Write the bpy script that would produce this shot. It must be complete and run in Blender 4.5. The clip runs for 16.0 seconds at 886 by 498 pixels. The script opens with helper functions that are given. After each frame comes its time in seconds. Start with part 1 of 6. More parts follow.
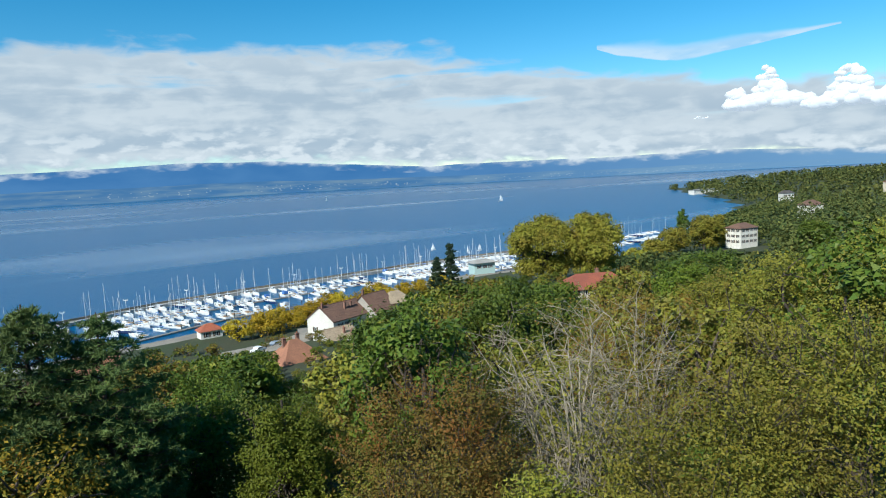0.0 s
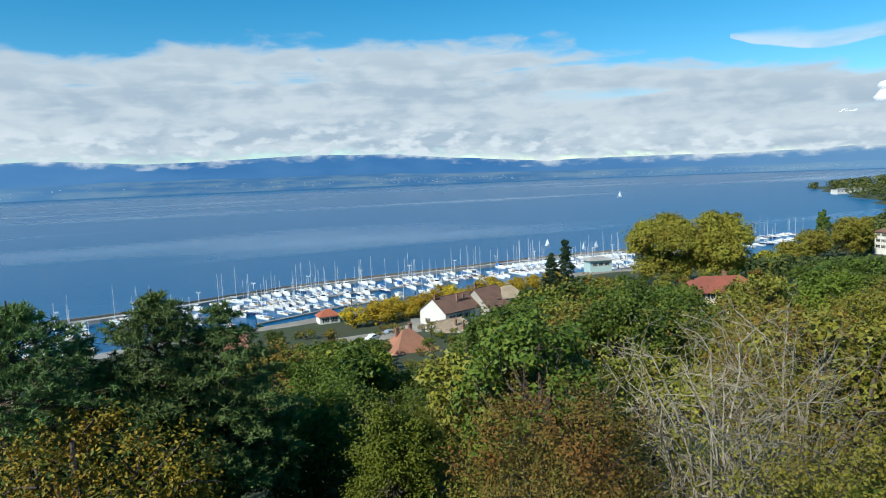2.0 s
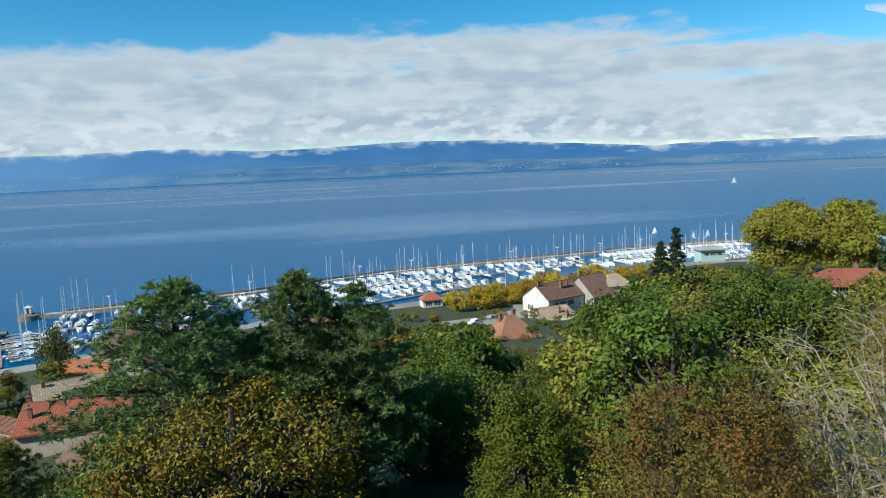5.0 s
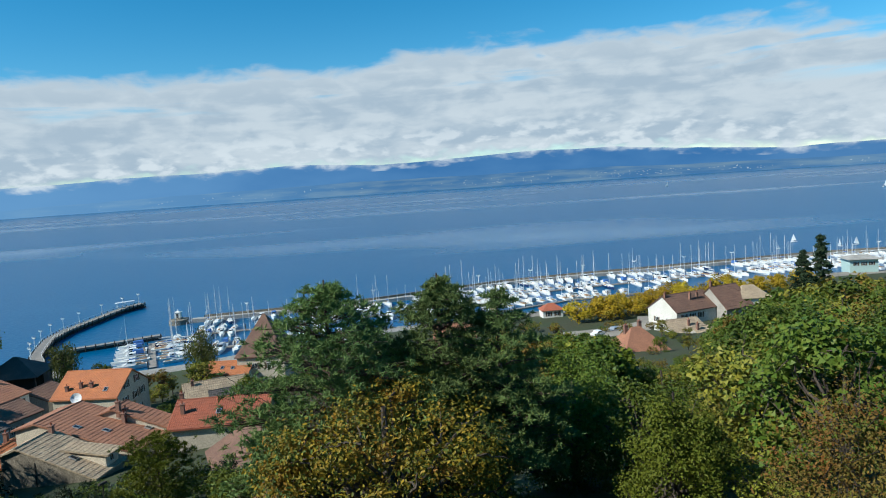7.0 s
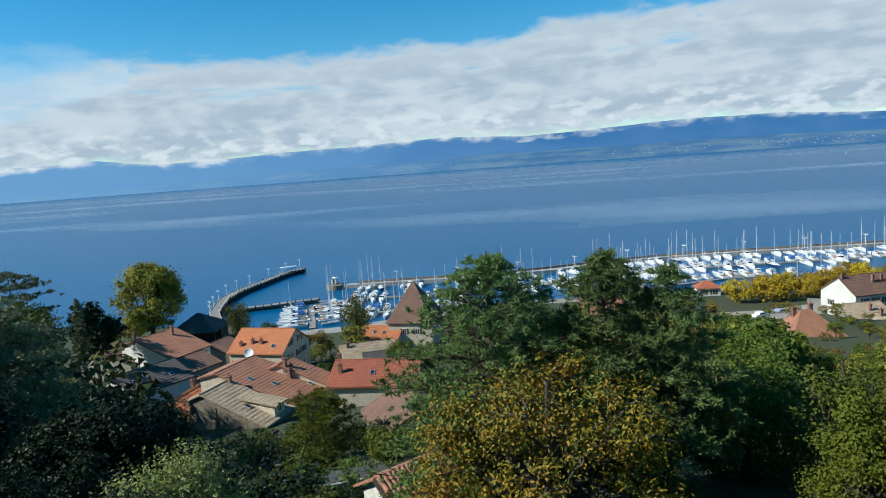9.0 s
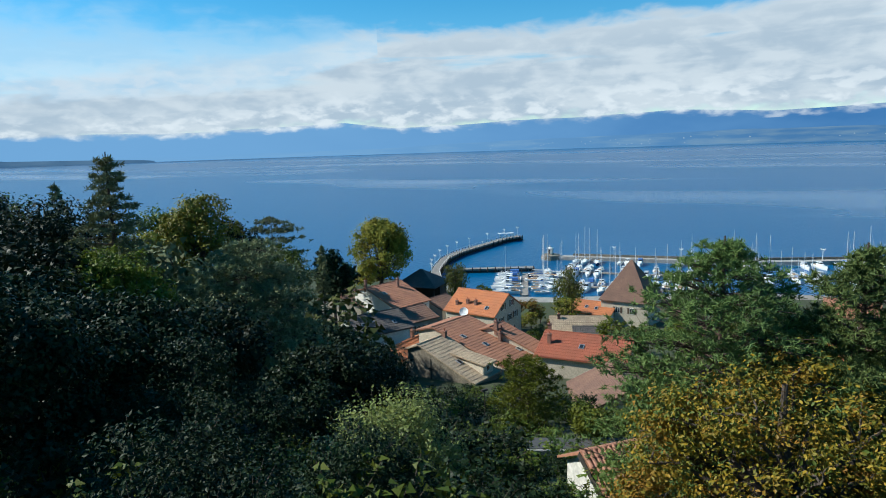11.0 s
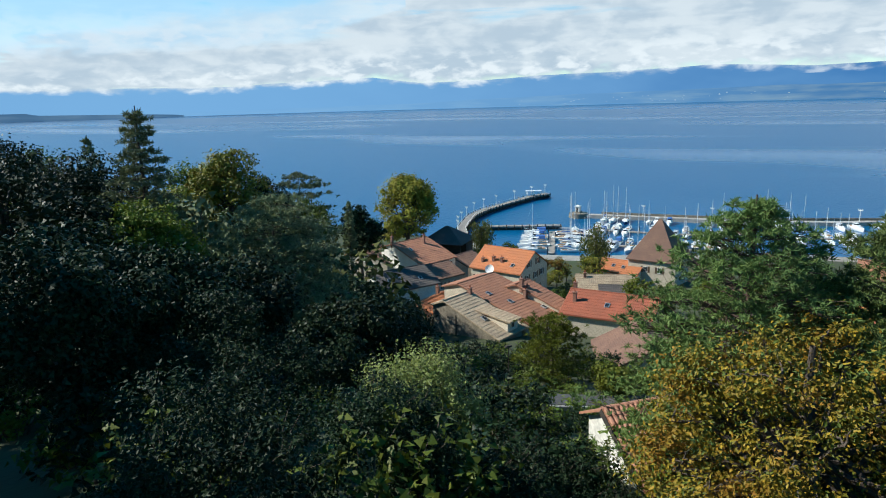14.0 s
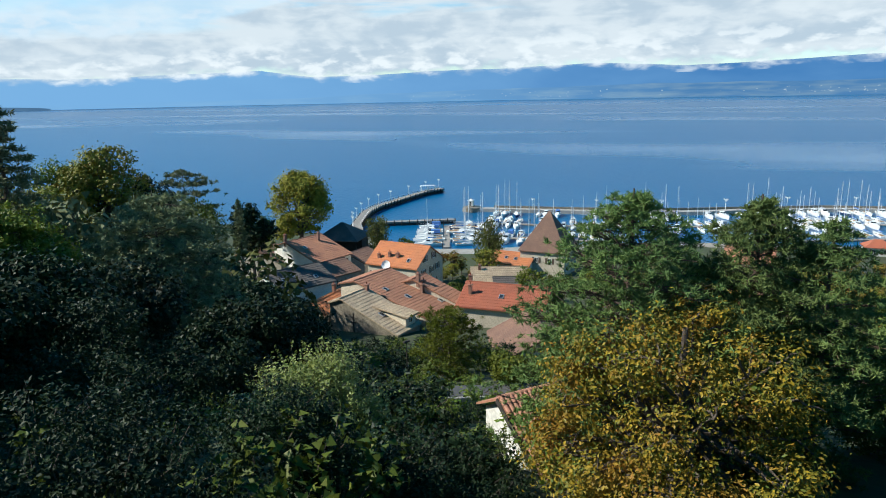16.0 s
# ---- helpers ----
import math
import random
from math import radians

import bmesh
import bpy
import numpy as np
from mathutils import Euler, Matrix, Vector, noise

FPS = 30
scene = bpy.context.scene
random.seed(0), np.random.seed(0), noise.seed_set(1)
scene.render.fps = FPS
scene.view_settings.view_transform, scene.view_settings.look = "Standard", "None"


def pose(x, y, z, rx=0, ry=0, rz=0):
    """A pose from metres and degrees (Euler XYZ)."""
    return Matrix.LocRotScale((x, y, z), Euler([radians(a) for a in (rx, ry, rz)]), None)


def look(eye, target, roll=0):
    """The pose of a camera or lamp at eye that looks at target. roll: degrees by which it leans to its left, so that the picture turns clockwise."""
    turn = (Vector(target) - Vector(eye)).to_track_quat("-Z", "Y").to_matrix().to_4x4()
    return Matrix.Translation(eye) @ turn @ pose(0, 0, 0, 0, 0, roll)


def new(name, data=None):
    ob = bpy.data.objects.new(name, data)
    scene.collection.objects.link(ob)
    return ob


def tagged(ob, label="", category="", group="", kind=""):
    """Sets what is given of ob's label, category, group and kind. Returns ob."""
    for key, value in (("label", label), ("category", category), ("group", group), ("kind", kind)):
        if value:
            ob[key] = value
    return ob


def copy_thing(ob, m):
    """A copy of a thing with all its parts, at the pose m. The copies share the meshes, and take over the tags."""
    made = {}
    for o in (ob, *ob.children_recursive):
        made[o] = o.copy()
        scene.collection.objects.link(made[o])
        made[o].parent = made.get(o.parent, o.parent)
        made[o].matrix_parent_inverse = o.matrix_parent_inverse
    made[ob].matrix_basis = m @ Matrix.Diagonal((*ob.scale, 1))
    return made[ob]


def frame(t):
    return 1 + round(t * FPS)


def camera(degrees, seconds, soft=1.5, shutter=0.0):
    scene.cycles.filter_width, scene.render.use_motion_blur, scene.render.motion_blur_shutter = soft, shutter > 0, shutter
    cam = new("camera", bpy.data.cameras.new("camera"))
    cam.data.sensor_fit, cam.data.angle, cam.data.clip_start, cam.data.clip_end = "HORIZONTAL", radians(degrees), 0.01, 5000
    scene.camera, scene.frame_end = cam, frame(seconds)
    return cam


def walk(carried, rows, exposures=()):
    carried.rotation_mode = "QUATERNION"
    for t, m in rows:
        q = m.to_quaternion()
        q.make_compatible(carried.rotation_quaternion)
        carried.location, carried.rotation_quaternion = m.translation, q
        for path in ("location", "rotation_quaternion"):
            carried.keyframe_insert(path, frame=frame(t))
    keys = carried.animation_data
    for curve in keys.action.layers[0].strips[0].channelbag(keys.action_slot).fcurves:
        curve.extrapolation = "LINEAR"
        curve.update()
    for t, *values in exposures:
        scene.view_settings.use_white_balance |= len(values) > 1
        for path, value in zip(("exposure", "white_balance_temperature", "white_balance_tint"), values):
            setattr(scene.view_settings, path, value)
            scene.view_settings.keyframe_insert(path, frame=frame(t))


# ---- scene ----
cam = camera(68.14, 16.0, soft=1.0)
walk(cam, [
    (0, pose(-0.000, -0.000, 50.002, 83.774, 3.021, 0.000)),
    (0.5, pose(0.004, 0.334, 50.029, 83.694, 2.956, 1.906)),
    (1, pose(-0.035, 0.699, 50.035, 83.883, 2.646, 4.428)),
    (1.5, pose(-0.144, 1.068, 50.019, 83.829, 2.352, 7.139)),
    (2, pose(-0.330, 1.395, 49.998, 83.695, 2.248, 10.037)),
    (2.5, pose(-0.593, 1.626, 49.997, 83.879, 2.947, 12.271)),
    (3, pose(-0.856, 1.694, 50.008, 83.911, 0.983, 15.308)),
    (5.5, pose(-1.701, 0.894, 49.935, 82.866, 3.266, 20.337)),
    (6, pose(-1.999, 0.838, 49.912, 83.434, 3.700, 21.976)),
    (6.5, pose(-2.163, 0.667, 49.911, 84.726, 3.313, 22.279)),
    (7, pose(-2.386, 0.603, 49.856, 84.226, 3.661, 28.852)),
    (7.5, pose(-2.724, 0.589, 49.844, 82.865, 3.859, 32.868)),
    (8, pose(-2.897, 0.497, 49.859, 83.590, 4.159, 35.151)),
    (8.5, pose(-3.006, 0.397, 49.842, 82.959, 5.377, 37.329)),
    (9, pose(-3.139, 0.395, 49.878, 82.618, 4.082, 41.409)),
    (9.5, pose(-3.217, 0.321, 49.888, 83.937, 3.742, 47.440)),
    (10, pose(-3.285, 0.234, 49.903, 83.556, 2.781, 54.019)),
    (12.5, pose(-3.378, 0.114, 49.942, 79.234, 1.975, 63.904)),
    (13, pose(-3.370, 0.142, 49.924, 78.978, 1.982, 65.062)),
    (13.5, pose(-3.342, 0.208, 49.895, 78.257, 1.595, 64.565)),
    (14, pose(-3.379, 0.230, 49.891, 77.308, 1.544, 63.104)),
    (14.5, pose(-3.392, 0.252, 49.866, 77.022, 1.162, 61.413)),
    (15, pose(-3.390, 0.273, 49.868, 76.422, 1.330, 58.604)),
    (15.5, pose(-3.361, 0.280, 49.902, 76.373, 1.644, 56.047)),
    (16, pose(-3.302, 0.261, 49.966, 76.691, 1.075, 53.913)),
], exposures=((0, 0.40, 5950, 3), (8, 0.32, 5950, 3), (10, 0.40, 5950, 3), (12.5, 0.50, 6050, 4), (16, 0.64, 6150, 4)))

# ---- light ----
SUN_LEFT = 144.0      # degrees to the left of the first view
SUN_UP = 39.0
world = bpy.data.worlds.new("world")
scene.world = world
world.use_nodes = True
wn, wl = world.node_tree.nodes, world.node_tree.links
sky = wn.new("ShaderNodeTexSky")
sky.sky_type = 'NISHITA'
sky.sun_disc = False
sky.sun_elevation = radians(SUN_UP)
sky.sun_rotation = radians(-SUN_LEFT)
sky.altitude = 500
sky.air_density = 1.0
sky.dust_density = 0.0
sky.ozone_density = 3.5
tone = wn.new("ShaderNodeHueSaturation")
tone.inputs["Saturation"].default_value = 1.36
tone.inputs["Hue"].default_value = 0.486
tone.inputs["Value"].default_value = 1.1
wl.new(sky.outputs[0], tone.inputs["Color"])
wl.new(tone.outputs[0], wn["Background"].inputs[0])
wn["Background"].inputs[1].default_value = 0.09
lamp = bpy.data.lights.new("sun", 'SUN')
lamp.energy, lamp.angle, lamp.color = 5.0, radians(0.53), (1.0, 0.93, 0.82)
sun_dir = Vector((-math.sin(radians(SUN_LEFT)) * math.cos(radians(SUN_UP)), math.cos(radians(SUN_LEFT)) * math.cos(radians(SUN_UP)), math.sin(radians(SUN_UP))))
sun = new("sun", lamp)
sun.matrix_world = look(sun_dir * 300, (0, 0, 0))


# ---- materials ----
def nodes_of(name):
    m = bpy.data.materials.new(name)
    m.use_nodes = True
    return m, m.node_tree.nodes, m.node_tree.links, m.node_tree.nodes["Principled BSDF"]


def mix_rgb(n, l, fac, a, b, blend='MIX'):
    x = n.new("ShaderNodeMix")
    x.data_type, x.blend_type = 'RGBA', blend
    for sock, v in ((x.inputs[0], fac), (x.inputs[6], a), (x.inputs[7], b)):
        if isinstance(v, (int, float)):
            sock.default_value = v
        elif isinstance(v, tuple):
            sock.default_value = (*v, 1)
        else:
            l.new(v, sock)
    return x.outputs[2]


def ramp(n, l, src, lo, hi):
    r = n.new("ShaderNodeMapRange")
    r.inputs[1].default_value, r.inputs[2].default_value = lo, hi
    l.new(src, r.inputs[0])
    return r.outputs[0]


def noise_tex(n, l, scale, detail=4, stretch=None, coord="Object", dist=0.0):
    tc = n.new("ShaderNodeTexCoord")
    t = n.new("ShaderNodeTexNoise")
    t.inputs["Scale"].default_value, t.inputs["Detail"].default_value = scale, detail
    t.inputs["Distortion"].default_value = dist
    if stretch:
        mp = n.new("ShaderNodeMapping")
        mp.inputs["Scale"].default_value = stretch
        l.new(tc.outputs[coord], mp.inputs[0])
        l.new(mp.outputs[0], t.inputs["Vector"])
    else:
        l.new(tc.outputs[coord], t.inputs["Vector"])
    return t.outputs["Fac"]


def surface(name, col, col2=None, rough=0.8, big=0.35, fine=6.0, bump=0.2, dark=None, metal=0.0, depth=0.02):
    """A worn surface: two colours at a large scale, grain at a fine one, some relief."""
    m, n, l, p = nodes_of(name)
    c2 = col2 or tuple(c * 0.75 for c in col)
    f1 = ramp(n, l, noise_tex(n, l, big, 5), 0.38, 0.62)
    c = mix_rgb(n, l, f1, col, c2)
    fine_fac = noise_tex(n, l, fine, 3)
    c = mix_rgb(n, l, ramp(n, l, fine_fac, 0.35, 0.7), c, tuple(x * 0.72 for x in (dark or c2)))
    info = n.new("ShaderNodeObjectInfo")
    hsv = n.new("ShaderNodeHueSaturation")
    l.new(ramp(n, l, info.outputs["Random"], -2.2, 2.6), hsv.inputs["Value"])
    hsv.inputs["Value"].default_value = 1
    mr = n.new("ShaderNodeMapRange")
    mr.inputs[3].default_value, mr.inputs[4].default_value = 0.88, 1.12
    l.new(info.outputs["Random"], mr.inputs[0])
    l.new(mr.outputs[0], hsv.inputs["Value"])
    l.new(c, hsv.inputs["Color"])
    l.new(hsv.outputs[0], p.inputs["Base Color"])
    p.inputs["Roughness"].default_value, p.inputs["Metallic"].default_value = rough, metal
    if bump:
        b = n.new("ShaderNodeBump")
        b.inputs["Strength"].default_value, b.inputs["Distance"].default_value = bump, depth
        l.new(fine_fac, b.inputs["Height"])
        l.new(b.outputs[0], p.inputs["Normal"])
    return m


def leaf_mat(name, col, col2, col3, rough=0.5, glow=0.35, spec=0.35, patch=0.25):
    """Leaves: colour changes from leaf to leaf and from bough to bough; a little light shines through them."""
    m, n, l, p = nodes_of(name)
    g = n.new("ShaderNodeNewGeometry")
    f = ramp(n, l, g.outputs["Random Per Island"], 0.1, 0.9)
    c = mix_rgb(n, l, f, col, col2)
    bough = ramp(n, l, noise_tex(n, l, patch, 3), 0.48, 0.68)
    c = mix_rgb(n, l, bough, c, col3)
    info = n.new("ShaderNodeObjectInfo")
    hsv = n.new("ShaderNodeHueSaturation")
    for lo, hi, sock in ((0.485, 0.51, "Hue"), (0.8, 1.2, "Value")):
        mr = n.new("ShaderNodeMapRange")
        mr.inputs[3].default_value, mr.inputs[4].default_value = lo, hi
        l.new(info.outputs["Random"], mr.inputs[0])
        l.new(mr.outputs[0], hsv.inputs[sock])
    l.new(c, hsv.inputs["Color"])
    c = hsv.outputs[0]
    l.new(c, p.inputs["Base Color"])
    p.inputs["Roughness"].default_value = rough
    p.inputs["Specular IOR Level"].default_value = spec * 0.6
    tr = n.new("ShaderNodeBsdfTranslucent")
    l.new(mix_rgb(n, l, 0.6, c, (1.0, 0.95, 0.25), 'MULTIPLY'), tr.inputs[0])
    mx = n.new("ShaderNodeMixShader")
    mx.inputs[0].default_value = glow * 0.5
    l.new(p.outputs[0], mx.inputs[1])
    l.new(tr.outputs[0], mx.inputs[2])
    l.new(mx.outputs[0], n["Material Output"].inputs[0])
    return m


def plain(name, col, rough=0.5, metal=0.0, alpha_glass=False):
    m, n, l, p = nodes_of(name)
    f = ramp(n, l, noise_tex(n, l, 3.0, 4), 0.3, 0.75)
    l.new(mix_rgb(n, l, f, col, tuple(c * 0.82 for c in col)), p.inputs["Base Color"])
    p.inputs["Roughness"].default_value, p.inputs["Metallic"].default_value = rough, metal
    return m


def water_mat():
    m, n, l, p = nodes_of("lake water")
    tc = n.new("ShaderNodeTexCoord")
    mp = n.new("ShaderNodeMapping")
    mp.vector_type = 'TEXTURE'
    mp.inputs["Rotation"].default_value = (0, 0, radians(34))
    mp.inputs["Scale"].default_value = (1500, 420, 1)
    l.new(tc.outputs["Object"], mp.inputs[0])
    calm = n.new("ShaderNodeTexNoise")
    calm.inputs["Scale"].default_value, calm.inputs["Detail"].default_value = 1.0, 3
    calm.inputs["Distortion"].default_value = 0.35
    l.new(mp.outputs[0], calm.inputs["Vector"])
    slick = ramp(n, l, calm.outputs["Fac"], 0.53, 0.70)
    # slicks get a paler base colour, painting in some of the reflected sky
    deep = mix_rgb(n, l, slick, (0.003, 0.078, 0.19), (0.012, 0.12, 0.25))
    l.new(deep, p.inputs["Base Color"])
    p.inputs["IOR"].default_value = 1.33
    p.inputs["Specular IOR Level"].default_value = 0.5
    r = n.new("ShaderNodeMapRange")
    r.inputs[3].default_value, r.inputs[4].default_value = 0.30, 0.09
    l.new(slick, r.inputs[0])
    l.new(r.outputs[0], p.inputs["Roughness"])
    b1 = n.new("ShaderNodeBump")
    b1.inputs["Distance"].default_value = 0.35
    st = n.new("ShaderNodeMapRange")
    st.inputs[3].default_value, st.inputs[4].default_value = 0.8, 0.10
    l.new(slick, st.inputs[0])
    l.new(st.outputs[0], b1.inputs["Strength"])
    l.new(noise_tex(n, l, 0.35, 3, (1, 1.8, 1)), b1.inputs["Height"])
    l.new(b1.outputs[0], p.inputs["Normal"])
    return m


def painted_haze_mat(name, col, col2, scale, stretch, lo=0.4, hi=0.65, strength=1.0, pale=True):
    """Far land as a plain glow, with the haze of distance painted into its colour."""
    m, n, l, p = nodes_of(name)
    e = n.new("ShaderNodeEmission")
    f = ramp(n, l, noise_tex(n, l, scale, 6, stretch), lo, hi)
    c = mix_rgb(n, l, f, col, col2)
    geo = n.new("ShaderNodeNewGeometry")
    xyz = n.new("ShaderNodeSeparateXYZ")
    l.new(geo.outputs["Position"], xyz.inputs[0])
    # haze painted in paler towards the sun and over the far end of the lake
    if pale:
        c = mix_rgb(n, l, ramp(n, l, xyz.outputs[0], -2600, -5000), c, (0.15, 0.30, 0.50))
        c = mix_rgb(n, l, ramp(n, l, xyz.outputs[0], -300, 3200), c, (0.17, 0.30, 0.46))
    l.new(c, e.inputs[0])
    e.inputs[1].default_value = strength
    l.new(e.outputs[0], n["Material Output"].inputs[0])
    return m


def cloud_mat(name, white, grey, bright, edge=0.3, soft=0.16, holes=0.0, thin=1.0):
    """A bank of cloud: 'rise' on the mesh runs from 0 at its foot to 1 over its top edge."""
    m, n, l, p = nodes_of(name)
    at = n.new("ShaderNodeAttribute")
    at.attribute_name = "rise"
    rise = at.outputs["Fac"]
    streaks = noise_tex(n, l, 1.0, 9, (0.0010, 0.0010, 0.0085), dist=0.25)
    lumps = noise_tex(n, l, 1.0, 8, (0.0042, 0.0042, 0.0100), dist=0.35)
    puffs = noise_tex(n, l, 1.0, 8, (0.0060, 0.0060, 0.0140), dist=0.2)

    def calc(op, a, b, c=0.0):
        x = n.new("ShaderNodeMath")
        x.operation = op
        for k, v in enumerate((a, b, c)):
            if isinstance(v, (int, float)):
                x.inputs[k].default_value = v
            else:
                l.new(v, x.inputs[k])
        return x.outputs[0]

    def smooth(src, lo, hi):
        r = n.new("ShaderNodeMapRange")
        r.interpolation_type = 'SMOOTHSTEP'
        r.inputs[1].default_value, r.inputs[2].default_value = lo, hi
        l.new(src, r.inputs[0])
        return r.outputs[0]

    ragged = calc('ADD', calc('MULTIPLY', lumps, edge), calc('MULTIPLY', streaks, edge * 0.7))
    s_top = calc('ADD', rise, calc('SUBTRACT', ragged, edge * 0.85))
    top = smooth(s_top, 0.90, 0.90 - soft)
    s_foot = calc('ADD', rise, calc('MULTIPLY', calc('SUBTRACT', puffs, 0.5), 0.22))
    foot = smooth(s_foot, 0.01, 0.10)
    a = calc('MULTIPLY', calc('MULTIPLY', top, foot), thin)
    if holes:
        gap = calc('MULTIPLY', smooth(streaks, 0.56, 0.70), smooth(rise, 0.42, 0.66))
        a = calc('MULTIPLY', a, calc('SUBTRACT', 1.0, calc('MULTIPLY', gap, holes)))
    # the cloud's lit puffs and grey shade are painted into its glow
    body = mix_rgb(n, l, smooth(calc('ADD', calc('MULTIPLY', streaks, 0.5), calc('MULTIPLY', lumps, 0.5)), 0.40, 0.61), grey, white)
    low = calc('MULTIPLY', smooth(rise, 0.45, 0.12), calc('MULTIPLY', smooth(puffs, 0.46, 0.64), 0.9))
    body = mix_rgb(n, l, low, body, bright)
    body = mix_rgb(n, l, calc('MULTIPLY', smooth(rise, 0.5, 0.85), 0.55), body, white)
    e = n.new("ShaderNodeEmission")
    l.new(body, e.inputs[0])
    t = n.new("ShaderNodeBsdfTransparent")
    mx = n.new("ShaderNodeMixShader")
    l.new(a, mx.inputs[0])
    l.new(t.outputs[0], mx.inputs[1])
    l.new(e.outputs[0], mx.inputs[2])
    l.new(mx.outputs[0], n["Material Output"].inputs[0])
    return m


WATER = water_mat()
EARTH = surface("woodland soil and grass", (0.034, 0.058, 0.014), (0.045, 0.048, 0.018), 0.95, 0.12, 2.0, 0.5, depth=0.1)
ASPHALT = surface("asphalt", (0.10, 0.10, 0.10), (0.07, 0.07, 0.07), 0.9, 0.4, 9, 0.2)
GRAVEL = surface("pale gravel", (0.36, 0.32, 0.26), (0.26, 0.23, 0.19), 0.95, 0.2, 5, 0.3)
STONE = surface("rubble stone", (0.33, 0.28, 0.21), (0.20, 0.17, 0.13), 0.95, 0.8, 4.5, 0.9, depth=0.08)
CONCRETE = surface("old concrete", (0.42, 0.40, 0.36), (0.30, 0.28, 0.25), 0.9, 0.3, 5, 0.3)
DARKWOOD = surface("dark timber", (0.06, 0.045, 0.035), (0.035, 0.028, 0.022), 0.8, 0.5, 8, 0.3)
DECKING = surface("weathered decking", (0.36, 0.32, 0.27), (0.25, 0.22, 0.19), 0.85, 0.5, 7, 0.2)
CREAM = surface("cream render", (0.66, 0.57, 0.44), (0.55, 0.47, 0.36), 0.9, 0.35, 5, 0.15)
WHITEWALL = surface("white render", (0.80, 0.77, 0.70), (0.68, 0.65, 0.58), 0.9, 0.3, 5, 0.12)
GREYWALL = surface("grey render", (0.46, 0.42, 0.36), (0.36, 0.33, 0.29), 0.9, 0.35, 5, 0.15)
TILE_ORANGE = surface("orange clay tiles", (0.58, 0.20, 0.07), (0.47, 0.17, 0.07), 0.85, 0.35, 5, 0.4, depth=0.04)
TILE_RED = surface("red clay tiles", (0.40, 0.11, 0.055), (0.31, 0.095, 0.05), 0.85, 0.35, 5, 0.4, depth=0.04)
TILE_BROWN = surface("brown clay tiles", (0.21, 0.115, 0.075), (0.155, 0.085, 0.06), 0.85, 0.4, 5, 0.4, depth=0.04)
TILE_OLD = surface("weathered clay tiles", (0.47, 0.36, 0.235), (0.34, 0.255, 0.17), 0.9, 0.5, 3.5, 0.4, depth=0.04)
TILE_DARK = surface("dark slate tiles", (0.10, 0.085, 0.075), (0.07, 0.06, 0.055), 0.8, 0.4, 5, 0.3, depth=0.04)
TILE_RUST = surface("rust-brown tiles", (0.40, 0.18, 0.10), (0.30, 0.135, 0.08), 0.85, 0.4, 5, 0.4, depth=0.04)
TILE_WINE = surface("dark red tiles", (0.30, 0.085, 0.045), (0.22, 0.065, 0.04), 0.85, 0.35, 5, 0.4, depth=0.04)
BRICK = surface("brick chimney", (0.30, 0.15, 0.10), (0.22, 0.12, 0.09), 0.9, 1.0, 8, 0.4)
PALEFRAME = plain("white paint", (0.78, 0.77, 0.73), 0.6)
SHUTTER = plain("brown shutters", (0.09, 0.055, 0.035), 0.7)
METAL = plain("galvanised metal", (0.55, 0.56, 0.57), 0.4, 0.7)
ALLOY = plain("anodised mast", (0.72, 0.73, 0.74), 0.35, 0.3)
GEL = plain("white gelcoat", (0.82, 0.82, 0.80), 0.25)
GELBLUE = plain("navy gelcoat", (0.03, 0.05, 0.13), 0.25)
DECK = plain("cream deck", (0.72, 0.69, 0.62), 0.6)
CANVAS = plain("blue canvas", (0.06, 0.16, 0.42), 0.85)
CANVAS2 = plain("grey canvas", (0.45, 0.46, 0.48), 0.85)
TEAK = plain("teak", (0.30, 0.18, 0.09), 0.7)
BARK = surface("bark", (0.10, 0.075, 0.055), (0.06, 0.045, 0.035), 0.95, 0.8, 9, 0.8, depth=0.05)
PINEBARK = surface("pine bark", (0.13, 0.075, 0.05), (0.075, 0.05, 0.04), 0.95, 0.8, 8, 0.8, depth=0.05)
TWIG = surface("pale dry twigs", (0.36, 0.31, 0.24), (0.25, 0.21, 0.15), 0.9, 0.8, 8, 0.3)


def glass_mat():
    m, n, l, p = nodes_of("dark window glass")
    p.inputs["Base Color"].default_value = (0.02, 0.025, 0.03, 1)
    p.inputs["Roughness"].default_value = 0.08
    return m


GLASS = glass_mat()

# leaves, colour by kind
L_PINE = leaf_mat("pine needles", (0.095, 0.15, 0.045), (0.15, 0.20, 0.058), (0.06, 0.10, 0.035), 0.6, 0.2, 0.2)
L_YELLOW = leaf_mat("yellowing leaves", (0.288, 0.198, 0.017), (0.078, 0.102, 0.017), (0.240, 0.120, 0.018), 0.5, 0.3, 0.25, 0.6)
L_GREEN = leaf_mat("green leaves", (0.068, 0.108, 0.014), (0.115, 0.140, 0.020), (0.043, 0.072, 0.013), 0.5, 0.35, 0.25)
L_BRIGHT = leaf_mat("bright green leaves", (0.098, 0.131, 0.013), (0.138, 0.157, 0.020), (0.066, 0.095, 0.015), 0.5, 0.4, 0.2)
# evergreen green taken down near black; part of the park's shade is in it
L_DARK = leaf_mat("shade-darkened evergreen leaves", (0.010, 0.020, 0.008), (0.018, 0.032, 0.011), (0.008, 0.015, 0.007), 0.5, 0.12, 0.18)
L_BROWN = leaf_mat("browning leaves", (0.176, 0.120, 0.024), (0.128, 0.128, 0.024), (0.200, 0.092, 0.020), 0.6, 0.2, 0.2, 0.6)
